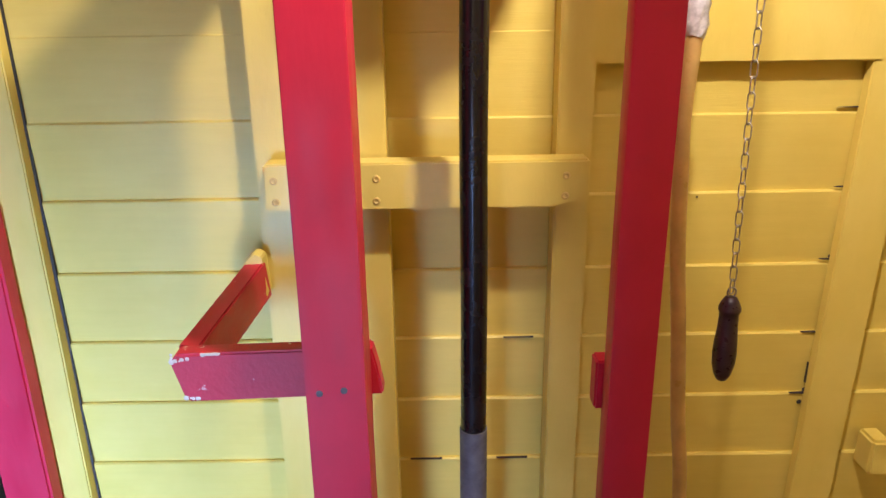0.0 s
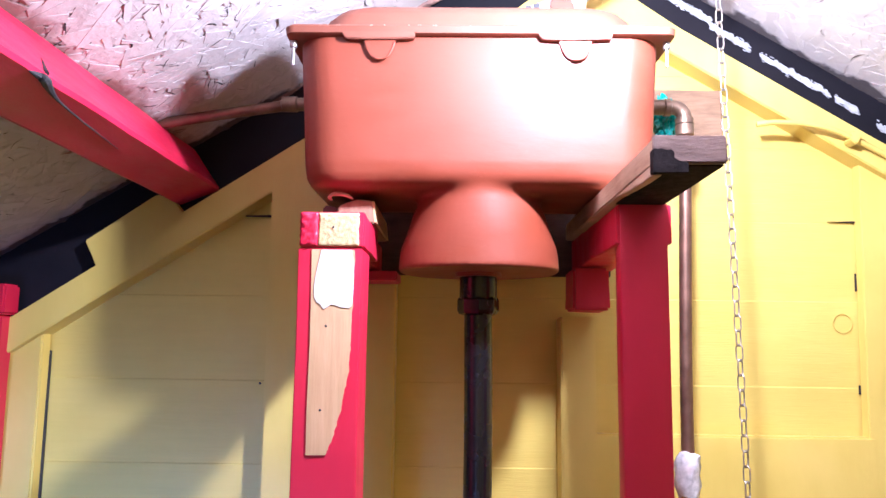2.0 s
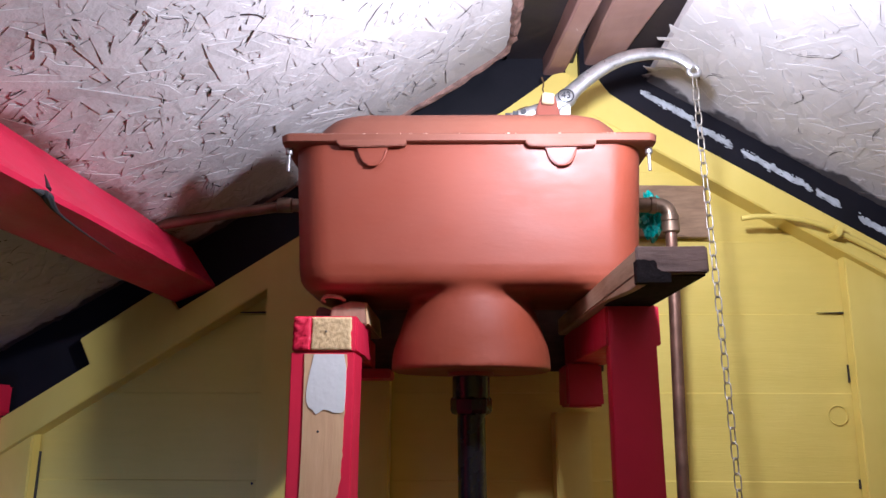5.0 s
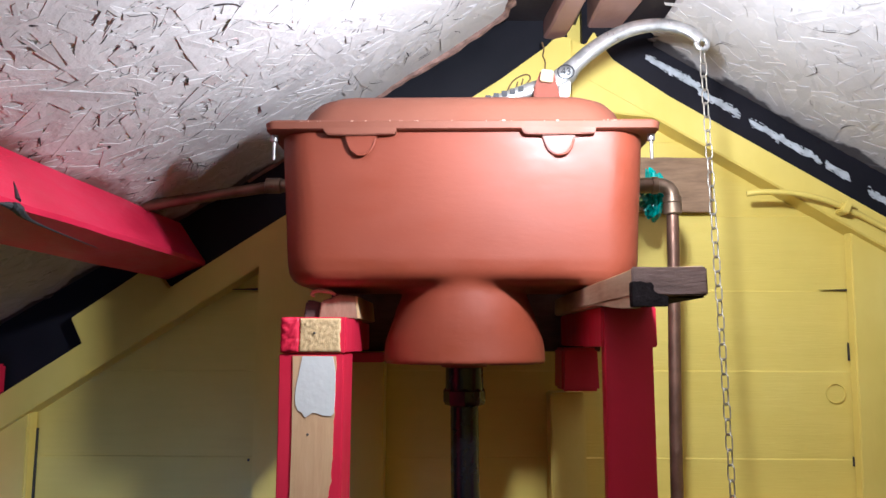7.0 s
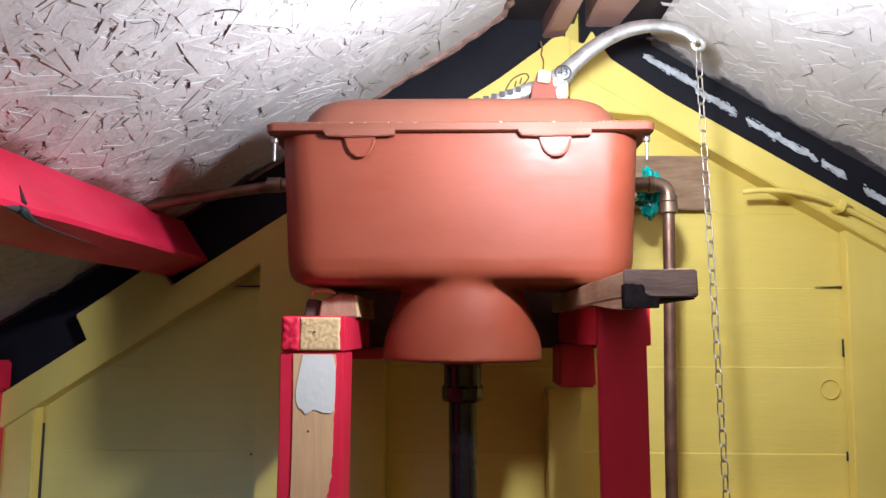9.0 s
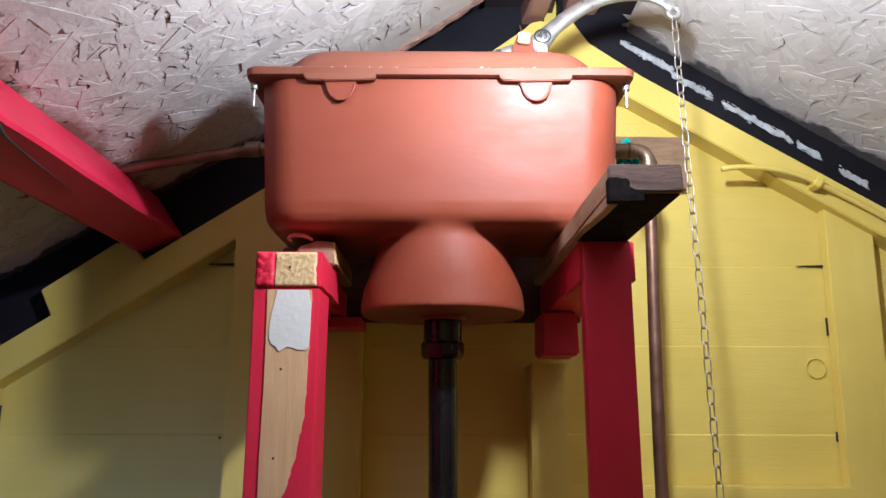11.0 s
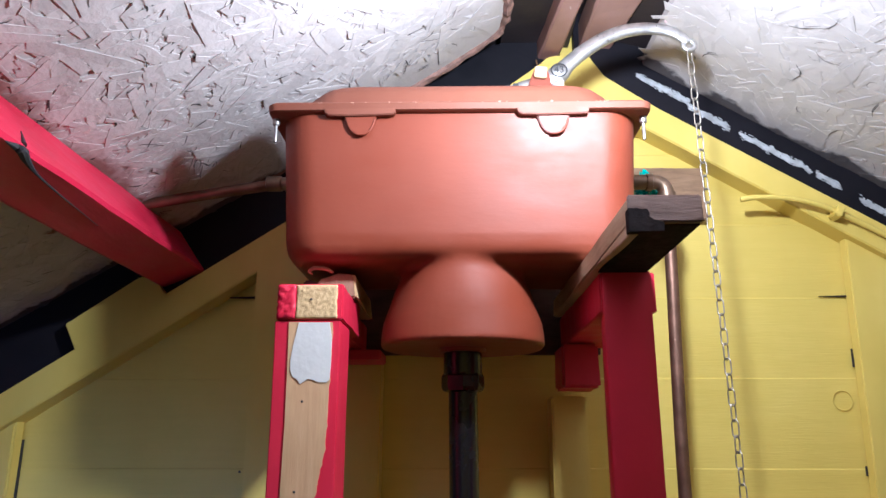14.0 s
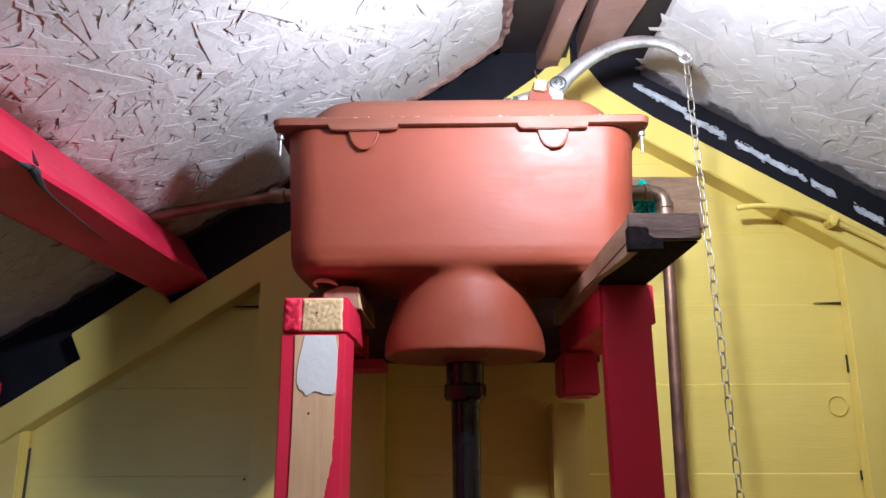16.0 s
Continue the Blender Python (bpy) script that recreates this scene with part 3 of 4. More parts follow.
for _ in range(22):                         # ease the neck of the well into the floor of the tank
    bmesh.ops.smooth_vert(fused, verts=[v for v in fused.verts if 1.978 < v.co.z < 2.022 and abs(v.co.x - CX) < 0.14], factor=0.5, use_axis_x=True, use_axis_y=True, use_axis_z=True)
body = under(part("body", fused, RED_OXIDE, smooth=60), cistern)
lid = under(part("lid", loft([(2.199, 0.262, 0.126, 0.012), (2.201, 0.266, 0.130, 0.014), (2.210, 0.267, 0.131, 0.014), (2.213, 0.264, 0.128, 0.014), (2.2135, 0.232, 0.115, 0.055), (2.222, 0.228, 0.111, 0.055),
                              (2.238, 0.222, 0.105, 0.055), (2.252, 0.212, 0.095, 0.055), (2.260, 0.199, 0.082, 0.052), (2.2635, 0.178, 0.062, 0.045)], CX, CY, 10), LID_OXIDE, smooth=35), cistern)
for x in (0.061, 0.328):
    lip = prism([(x - 0.051, 2.203), (x + 0.0495, 2.203), (x + 0.0485, 2.1945), (x + 0.0460, 2.1932), (x + 0.020, 2.1922), (x - 0.015, 2.1915), (x - 0.0435, 2.1925), (x - 0.047, 2.1945), (x - 0.0495, 2.1980)], 1.0352, 1.052, bevel=0.0012)
    under(part("lip", lip, LID_OXIDE, smooth=35), lid)
    tongue = [(x - 0.0245, 2.1935), (x - 0.0205, 2.188), (x - 0.0175, 2.178), (x - 0.0125, 2.1695), (x - 0.005, 2.1655), (x + 0.005, 2.1655), (x + 0.0125, 2.1695), (x + 0.0175, 2.178), (x + 0.0205, 2.188), (x + 0.0245, 2.1935)]
    lug = under(part("lug", prism(tongue, 1.0395, 1.050, bevel=0.0014), RED_OXIDE, smooth=50), lid)
    rim = smooth_path([(u, 1.0398, w) for u, w in tongue[4:-1]], 3)
    under(part("lug_rim", tube(rim, 0.0016, 8), RED_OXIDE, smooth=60), lug)
for x in (-0.061, 0.457):
    for y in (1.062, 1.270):
        bolt = lathe([(0.0020, 2.164), (0.0024, 2.166), (0.0024, 2.189), (0.0045, 2.1895), (0.0052, 2.191), (0.0052, 2.198), (0.004, 2.1995)], (x, y, 0), 12)
        under(part("bolt", bolt, STEEL, smooth=30), cistern)

rnd = random.Random(5)
for k in range(26):                         # worn spots along the front edge of the lid
    x = CX - 0.22 + 0.44 * rnd.random()
    w = rnd.uniform(0.0006, 0.0011) * (4 if k % 7 == 0 else 1)
    chip = box((x, CY - 0.1318, 2.2100), (x + w, CY - 0.1295, 2.2109 + rnd.uniform(0, 0.0009)), 0.0002)
    under(part("paint_chip", chip, CHIP, label="pale chip in the paint"), lid)

# lever, its bracket and casting marks
LY = 1.166
bracket = under(part("lever_bracket", prism([(0.304, 2.256), (0.352, 2.256), (0.343, 2.300), (0.338, 2.322), (0.318, 2.324), (0.309, 2.300)], LY - 0.020, LY - 0.012, bevel=0.002), RED_OXIDE), cistern)
under(part("lever_bracket", prism([(0.304, 2.256), (0.352, 2.256), (0.343, 2.300), (0.338, 2.322), (0.318, 2.324), (0.309, 2.300)], LY + 0.012, LY + 0.020, bevel=0.002), RED_OXIDE), cistern)
under(part("square_nut", box((0.317, LY - 0.028, 2.303), (0.336, LY - 0.020, 2.322), 0.0015, turn=Matrix.Rotation(0.12, 4, "Y")), CREAM_NUT), bracket)
arm = tube(smooth_path([(0.205, LY, 2.268, 0.010), (0.26, LY, 2.284, 0.011), (0.305, LY, 2.300, 0.012), (0.335, LY, 2.308, 0.014), (0.357, LY, 2.322, 0.0165), (0.372, LY, 2.338, 0.013), (0.398, LY, 2.361, 0.0125),
                        (0.430, LY, 2.383, 0.012), (0.466, LY, 2.398, 0.0115), (0.505, LY, 2.403, 0.0105), (0.537, LY, 2.398, 0.0098), (0.556, LY, 2.388, 0.0095), (0.566, LY, 2.378, 0.009)]), None, 16, flat=0.62)
lever = under(part("lever", arm, GALVANISED, label="galvanised cast lever arm", smooth=50), cistern)
under(part("lever_spur", prism([(0.346, 2.318), (0.366, 2.318), (0.364, 2.290), (0.352, 2.276), (0.348, 2.292)], LY - 0.007, LY + 0.007, bevel=0.002), GALVANISED), lever)
eye = [(0.5685 + 0.0085 * math.cos(2 * math.pi * k / 20), LY, 2.371 + 0.0085 * math.sin(2 * math.pi * k / 20)) for k in range(20)]
under(part("lever_eye", tube(eye, 0.0045, 10, closed=True), GALVANISED, smooth=60), lever)
for k in range(6):
    x = 0.222 + 0.0125 * k
    mark = box((x, LY - 0.0085, 2.2765 + 0.0035 * k), (x + 0.0085, LY - 0.0065, 2.2855 + 0.0035 * k), 0.0006)
    under(part("cast_mark", mark, BLACK_INK, label="worn raised lettering"), lever)
hub = [(0.3575 + 0.0125 * math.cos(2 * math.pi * k / 20), LY - 0.0105, 2.3245 + 0.011 * math.sin(2 * math.pi * k / 20)) for k in range(20)]
under(part("hub_ring", tube(hub, 0.0010, 6, closed=True), BLACK_INK), lever)
text = bpy.data.curves.new("cast_number", "FONT")
text.body, text.size, text.extrude, text.align_x, text.align_y = "43", 0.0165, 0.0006, "CENTER", "CENTER"
raw = new("cast_number", text)
raw.matrix_world = pose(0.3575, LY - 0.0112, 2.3245, 90, 0, 0)
bpy.context.view_layer.update()
number_mesh = bpy.data.meshes.new_from_object(raw.evaluated_get(bpy.context.evaluated_depsgraph_get()))
number_mesh.transform(raw.matrix_world)
bpy.data.objects.remove(raw)
number_mesh.materials.clear()
number_mesh.materials.append(BLACK_INK)
under(tagged(new("cast_number", number_mesh), "dark cast number 43"), lever)

# ---- flush pipe ----
flush = thing("flush_pipe", (0.202, CY, 0.0), "black painted flush pipe dropping from the cistern bowl", "pipe")
under(part("outlet_plate", lathe([(0.033, 1.880), (0.034, 1.882), (0.034, 1.886), (0.030, 1.887)], (0.202, CY, 0), 32), RED_OXIDE, smooth=35), flush)
under(part("coupling", lathe([(0.027, 1.842), (0.0275, 1.845), (0.0275, 1.879), (0.026, 1.880)], (0.202, CY, 0), 32), BLACK_PIPE, smooth=35), flush)
under(part("union_nut", lathe([(0.022, 1.824), (0.028, 1.826), (0.0305, 1.831), (0.0305, 1.846), (0.028, 1.850), (0.026, 1.8505)], (0.202, CY, 0), 8), BLACK_PIPE, label="dark rusty union nut"), flush)
down = smooth_path([(0.202, CY, 1.83), (0.203, CY, 1.65), (0.2015, CY, 1.45), (0.2025, CY, 1.2), (0.2015, CY, 0.95)], 6)
under(part("pipe", tube(down, 0.0205, 28), BLACK_PIPE, smooth=60), flush)
under(part("lower_pipe", tube([(0.2015, CY, 0.958), (0.2015, CY, 0.955), (0.2015, CY, 0.10), (0.2015, CY, 0.0)], 0.0222, 28), GREY_PIPE, label="bare grey lower pipe", smooth=60), flush)

# ---- stand: posts, rails and packing ----
def post(x0, x1, y0, y1, top, label):
    t = thing("stand_post", ((x0 + x1) / 2, (y0 + y1) / 2, 0.0), label, "post", "posts carrying the cistern")
    under(part("post", box((x0, y0, 0.0), (x1, y1, top), 0.0014, cuts=16, rough=0.0015), PINK), t)
    return t
left_post = post(-0.031, 0.050, 1.004, 1.080, 1.9018, "pink gloss timber post with bare wood scraped on its face")
right_post = thing("stand_post", (0.402, 1.039, 0.0), "plain pink gloss painted timber post under the cistern", "post", "posts carrying the cistern")
chamfered = bmesh.new()
plan = [(0.385, 1.078), (0.3735, 1.006), (0.375, 1.002), (0.380, 0.9995), (0.4325, 0.999), (0.4325, 1.078)]
low, high = [[chamfered.verts.new((x, y, z)) for x, y in plan] for z in (0.0, 1.9605)]
for i in range(6):
    chamfered.faces.new((low[i], low[(i + 1) % 6], high[(i + 1) % 6], high[i]))
chamfered.faces.new(low), chamfered.faces.new(high)
bmesh.ops.recalc_face_normals(chamfered, faces=chamfered.faces[:])
under(part("post", chamfered, PINK, smooth=40), right_post)

def flat_patch(name, points, y, mat, parent, label):
    """A thin layer with its own outline on the front of a post."""
    bm = bmesh.new()
    f = bm.faces.new([bm.verts.new((x, y, z)) for x, z in points])
    made = bmesh.ops.extrude_face_region(bm, geom=[f])["geom"]
    bmesh.ops.translate(bm, vec=(0, 0.004, 0), verts=[v for v in made if isinstance(v, bmesh.types.BMVert)])
    return under(part(name, bm, mat, label=label), parent)
rnd = random.Random(8)
edge = [(0.041, 1.8985), (0.0405, 1.845), (0.039, 1.81), (0.039, 1.78), (0.038, 1.757), (0.0375, 1.745), (0.033, 1.725), (0.0305, 1.712), (0.029, 1.700), (0.024, 1.682), (0.020, 1.668), (0.015, 1.655), (0.0115, 1.6465)]
ragged = []
for (x0, z0), (x1, z1) in zip(edge, edge[1:]):
    for k in range(4):
        ragged.append((x0 + (x1 - x0) * k / 4 + rnd.uniform(-0.0009, 0.0009), z0 + (z1 - z0) * k / 4))
scraped = [(-0.0135, 1.8990)] + ragged + [(0.0115, 1.6465), (-0.0125, 1.646), (-0.0130, 1.70), (-0.0120, 1.78), (-0.0125, 1.85)]
bare = flat_patch("scraped_patch", scraped, 1.0022, BARE_PINE, left_post, "bare scraped pine")
blob = [(-0.001, 1.8982), (0.037, 1.8985), (0.0405, 1.88), (0.0405, 1.85), (0.0395, 1.829), (0.036, 1.8255), (0.026, 1.826), (0.018, 1.829), (0.013, 1.8295), (0.008, 1.826), (0.004, 1.8238), (0.002, 1.826), (0.000, 1.8295), (-0.005, 1.832), (-0.0085, 1.840), (-0.009, 1.852), (-0.007, 1.868), (-0.0045, 1.880)]
flat_patch("primer_patch", blob, 1.0012, PRIMER, bare, "white primer daub")
for x, z in ((0.0075, 1.803), (0.0035, 1.700)):
    under(part("nail_hole", lathe([(0.0016, 0.0), (0.0010, -0.0006)], (x, 1.0021, z), 10, "y"), BLACK_INK), bare)

def rail(x0, x1, y0, z0, z1, label):
    t = thing("stand_rail", ((x0 + x1) / 2, 1.2, z0), label, "timber rail", "rails carrying the cistern")
    under(part("rail", box((x0, y0, z0), (x1, 1.360, z1), 0.0014, cuts=10, rough=0.0015), PINK), t)
    return t
left_rail = thing("stand_rail", (0.011, 1.2, 1.902), "pink painted rail with sawn bare end grain", "timber rail", "rails carrying the cistern")
under(part("rail", box((-0.0295, 1.0032, 1.9020), (0.052, 1.166, 1.9470), 0.0014, cuts=8, rough=0.0015), PINK), left_rail)
under(part("rail_tail", box((-0.0280, 1.1662, 1.9022), (0.039, 1.360, 1.9465), 0.0014, cuts=6, rough=0.0012), PINK), left_rail)
right_rail = rail(0.3715, 0.4400, 1.004, 1.910, 1.9605, "pink painted rail under a dark timber packer")
def rough_face(x0, x1, z0, z1, nx, nz, depth, jag):
    """A hacked flat face: a fine grid with uneven depth and uneven sides."""
    bm, rnd = bmesh.new(), random.Random(nx)
    left, right = [x0 + rnd.uniform(-jag, jag) for _ in range(nz + 1)], [x1 + rnd.uniform(-jag, jag) for _ in range(nz + 1)]
    rows = [[bm.verts.new((left[j] + (right[j] - left[j]) * i / nx, 1.0016 - depth * rnd.random() * (0 < i < nx and 0 < j < nz), z0 + (z1 - z0) * j / nz)) for j in range(nz + 1)] for i in range(nx + 1)]
    for a, b in zip(rows, rows[1:]):
        for j in range(nz):
            bm.faces.new((a[j], b[j], b[j + 1], a[j + 1]))
    made = bmesh.ops.extrude_face_region(bm, geom=bm.faces[:])["geom"]
    bmesh.ops.translate(bm, vec=(0, 0.004, 0), verts=[v for v in made if isinstance(v, bmesh.types.BMVert)])
    bmesh.ops.recalc_face_normals(bm, faces=bm.faces[:])
    return bm
under(part("sawn_end", rough_face(-0.0055, 0.0455, 1.9035, 1.9455, 26, 20, 0.0015, 0.0009), END_GRAIN, label="rough sawn bare end grain", smooth=89), left_rail)
under(part("paint_crust", rough_face(-0.0290, -0.0062, 1.9030, 1.9462, 9, 14, 0.0034, 0.0007), PINK, label="thick crusted pink paint", smooth=89), left_rail)
under(part("nail_hole", lathe([(0.0015, 0.0), (0.0010, -0.0006)], (0.0135, 0.9995, 1.927), 10, "y"), BLACK_INK), left_rail)

packer = thing("timber_packer", (0.395, 1.05, 1.96), "rough brown timber packer with a dark burnt end", "timber block")
under(part("plank_body", box((0.3595, 0.793, 1.9610), (0.4300, 1.345, 1.9885), 0.002, cuts=8, rough=0.002), SLAB_WOOD), packer)
under(part("dark_end", box((0.3590, 0.7890, 1.9605), (0.4305, 0.7935, 1.9885), 0.0015, cuts=5, rough=0.0012), PACKER_END, label="dark weathered end grain"), packer)
# solid black shape for the charred notch; the hollow's shade is in its colour
burn = prism([(0.3578, 1.9500), (0.3578, 1.9735), (0.3600, 1.9745), (0.3635, 1.9738), (0.3665, 1.9748), (0.3710, 1.9728), (0.3765, 1.9735), (0.3790, 1.9700), (0.3785, 1.9655), (0.3830, 1.9625), (0.3925, 1.9600), (0.3920, 1.9505)], 0.7868, 0.7980, bevel=0.0006)
under(part("burnt_corner", burn, CHAR, label="charred corner, the shade of its hollow put into the black"), packer)
# thin black sheet: char, with the underside's shade put into the colour
under(part("char_and_shade_underside", box((0.3690, 0.7955, 1.9592), (0.4292, 1.0000, 1.9607), 0.0004), CHAR, label="charred underside, its shade put into the black"), packer)
hang = prism([(0.795, 1.9610), (0.795, 1.9490), (0.83, 1.9500), (0.88, 1.9530), (0.93, 1.9570), (0.985, 1.9608)], 0.3597, 0.3685, "x", bevel=0.0008)
under(part("split_edge", hang, SLAB_WOOD, label="torn lower edge"), packer)
# board added across the rails; its dark colour stands for shade behind the cistern
tagged(part("back_shade_board", box((-0.029, 1.3620, 1.9000), (0.4395, 1.3730, 2.0600), 0.001), DARK_WOOD), "added dark board behind the cistern, its colour holding the shade there", "board")
wedge = thing("timber_wedge", (0.028, 1.18, 1.947), "small brown timber wedge with a pale sawn side", "timber block")
under(part("wedge", prism([(0.000, 1.947), (0.056, 1.947), (0.052, 1.979), (0.030, 1.981), (0.004, 1.972)], 1.09, 1.28, bevel=0.002), WEDGE_WOOD), wedge)
under(part("sawn_side", prism([(0.0545, 1.9485), (0.0572, 1.9485), (0.0535, 1.9785), (0.0505, 1.9785)], 1.0915, 1.2785), END_GRAIN, label="pale bare sawn side"), wedge)
tagged(part("timber_scrap", prism([(-0.022, 1.9475), (-0.001, 1.9475), (0.003, 1.9695), (-0.012, 1.9745), (-0.019, 1.9725)], 1.10, 1.27, bevel=0.002), DARK_WOOD), "dark timber scrap lying beside the wedge", "timber block")
curl = smooth_path([(0.024, 1.085, 1.9805, 0.0020), (0.017, 1.08, 1.9840, 0.0028), (0.007, 1.078, 1.9855, 0.0030), (-0.002, 1.078, 1.9850, 0.0028), (-0.0075, 1.08, 1.9810, 0.0022), (-0.0045, 1.085, 1.9785, 0.0016)], 6)
tagged(part("wood_shaving", tube(curl, None, 8), SHAVING, smooth=60), "curled reddish wood shaving lying on the wedge", "wood shaving")
tagged(part("support_block", box((0.360, 1.275, 1.838), (0.419, 1.3615, 1.907), 0.004, rough=0.002, cuts=3), PINK), "pink painted offcut block beneath the rail", "timber block")
tagged(part("support_block", box((-0.02, 1.275, 1.883), (0.073, 1.3615, 1.8985), 0.002), PINK), "thin pink painted packing strip beneath the rail", "timber block")

# broken bracket on the posts
bracket_arm = thing("post_bracket", (-0.08, 1.15, 1.07), "chipped pink painted timber bracket braced back to the wall", "bracket")
under(part("cross_piece", prism([(-0.238, 1.127), (-0.222, 1.067), (-0.214, 1.063), (0.067, 1.071), (0.060, 1.112), (0.052, 1.146), (-0.05, 1.144), (-0.228, 1.140)], 1.0805, 1.112, bevel=0.003), PINK_CHIPPED), bracket_arm)
a0, a1 = Vector((-0.216, 1.113, 1.105)), Vector((-0.166, 1.345, 1.155))
arm_bm = bmesh.new()
box((-0.017, -(a1 - a0).length / 2, -0.036), (0.017, (a1 - a0).length / 2, 0.036), 0.003, bm=arm_bm, cuts=4)
bmesh.ops.transform(arm_bm, matrix=Matrix.Translation((a0 + a1) / 2) @ (a1 - a0).to_track_quat("Y", "Z").to_matrix().to_4x4(), verts=arm_bm.verts)
under(part("brace_arm", arm_bm, PINK_CHIPPED), bracket_arm)
under(part("broken_end", prism([(-0.19, 1.185), (-0.17, 1.205), (-0.155, 1.198), (-0.150, 1.13), (-0.158, 1.115), (-0.17, 1.15)], 1.325, 1.362, bevel=0.002), YELLOW_TRIM, label="torn yellow painted end"), bracket_arm)
rnd = random.Random(12)
for k in range(16):
    x, z = -0.236 + 0.055 * rnd.random() ** 1.6, 1.140 - 0.012 * rnd.random()
    if k > 10:
        x, z = -0.222 + 0.05 * rnd.random(), 1.0680 + 0.003 * rnd.random()
    chip = lathe([(rnd.uniform(0.0015, 0.0042), 0.0), (0.0008, -0.0006)], (x, 1.0802, z), 7, "y")
    under(part("paint_chip", chip, PALE_CHIP, label="pale chip in the pink paint"), bracket_arm)
under(part("paint_chip", prism([(-0.190, 1.1380), (-0.165, 1.1385), (-0.163, 1.1415), (-0.170, 1.1425), (-0.192, 1.1415)], 1.0795, 1.0815), PALE_CHIP, label="pale chip in the pink paint"), bracket_arm)
for x, z in ((-0.012, 1.118), (0.021, 1.122)):
    under(part("screw", lathe([(0.0048, 0.0), (0.0046, -0.0012), (0.0025, -0.0016)], (x, 1.0035, z), 12, "y"), GREY_PIPE), left_post)
tagged(part("post_bracket", box((0.3735, 1.0770, 1.042), (0.435, 1.110, 1.120), 0.003), PINK), "short pink painted bracket behind the post", "bracket")

# corner post in pink
corner_post = thing("corner_post", (-0.62, 1.26, 0.0), "pink painted corner post with a ragged paint edge", "post")
under(part("post", box((-0.715, 1.350, 0.0), (-0.621, 1.391, 1.822), 0.005, cuts=14, rough=0.002), PINK), corner_post)
under(part("head_block", box((-0.735, 1.345, 1.8225), (-0.615, 1.391, 1.876), 0.004), PINK), corner_post)

# ---- supply and overflow pipes ----
supply = thing("supply_pipe", (0.53, 1.24, 1.6), "aged copper supply pipe with a brass elbow", "pipe")
under(part("tail_pipe", lathe([(0.0095, 0.436), (0.0095, 0.515)], (0, 1.24, 2.166), 20, "x"), COPPER, smooth=60), supply)
under(part("back_nut", lathe([(0.011, 0.441), (0.015, 0.443), (0.015, 0.452), (0.012, 0.454)], (0, 1.24, 2.166), 6, "x"), BRASS), supply)
under(part("coupling", lathe([(0.0115, 0.476), (0.0125, 0.478), (0.0125, 0.505), (0.0115, 0.507)], (0, 1.24, 2.166), 24, "x"), BRASS, smooth=30), supply)
bend = [(0.505, 1.24, 2.166, 0.0125)] + [(0.518 + 0.018 * math.sin(a), 1.24, 2.166 - 0.018 * (1 - math.cos(a)), 0.0118) for a in [math.pi / 2 * k / 8 for k in range(9)]] + [(0.536, 1.24, 2.136, 0.0125)]
elbow = under(part("elbow", tube(bend, None, 20), BRASS, label="dull brass elbow", smooth=60), supply)
under(part("collar", lathe([(0.0120, 0.503), (0.0142, 0.504), (0.0142, 0.513), (0.0120, 0.514)], (0, 1.24, 2.166), 24, "x"), BRASS, smooth=30), elbow)
under(part("collar", lathe([(0.0120, 2.137), (0.0144, 2.138), (0.0144, 2.147), (0.0120, 2.148)], (0.536, 1.24, 0), 24), BRASS, smooth=30), elbow)
under(part("coupling", lathe([(0.0125, 2.118), (0.0145, 2.120), (0.0145, 2.136), (0.0125, 2.138)], (0.536, 1.24, 0), 24), BRASS, smooth=30), supply)
under(part("pipe", tube(smooth_path([(0.536, 1.24, 2.13), (0.534, 1.24, 2.02), (0.530, 1.24, 1.88), (0.525, 1.235, 1.72), (0.523, 1.23, 1.60), (0.521, 1.225, 1.57)], 6), 0.0095, 20), COPPER, smooth=60), supply)

hose = smooth_path([(0.522, 1.226, 1.606), (0.519, 1.222, 1.54), (0.511, 1.212, 1.45), (0.511, 1.20, 1.36), (0.518, 1.20, 1.24), (0.532, 1.20, 1.10), (0.545, 1.20, 0.95), (0.562, 1.20, 0.79), (0.58, 1.20, 0.4), (0.59, 1.20, 0.0)], 6)
tagged(part("plastic_pipe", tube(hose, 0.0118, 18), TAN_HOSE, smooth=60), "tan plastic pipe pushed over the copper pipe", "pipe")
rag = lathe([(0.010, 1.555), (0.0165, 1.562), (0.0195, 1.575), (0.0175, 1.59), (0.0200, 1.603), (0.0165, 1.618), (0.0105, 1.624)], (0.521, 1.226, 0), 26)
for v in rag.verts:
    v.co += Vector((noise.noise(v.co * 90), noise.noise(v.co * 90 + Vector((5, 5, 5))), noise.noise(v.co * 80))) * 0.0065
tagged(part("joint_wrap", rag, WHITE_RAG, smooth=50), "crumpled whitish rag wrapped round the pipe joint", "rag")

overflow = thing("overflow_pipe", (-0.15, CY, 2.14), "aged copper overflow pipe with a brass fitting", "pipe")
OZ = 2.167                                  # height of the overflow
under(part("fitting", lathe([(0.0105, -0.118), (0.0128, -0.117), (0.0128, -0.094), (0.0108, -0.092), (0.0108, -0.035)], (0, 1.24, OZ), 24, "x"), BRASS, smooth=30), overflow)
under(part("pipe", tube([(-0.105, 1.24, OZ - 0.001), (-0.20, 1.242, OZ - 0.0145), (-0.33, 1.245, OZ - 0.034)], 0.0090, 20), COPPER, smooth=60), overflow)

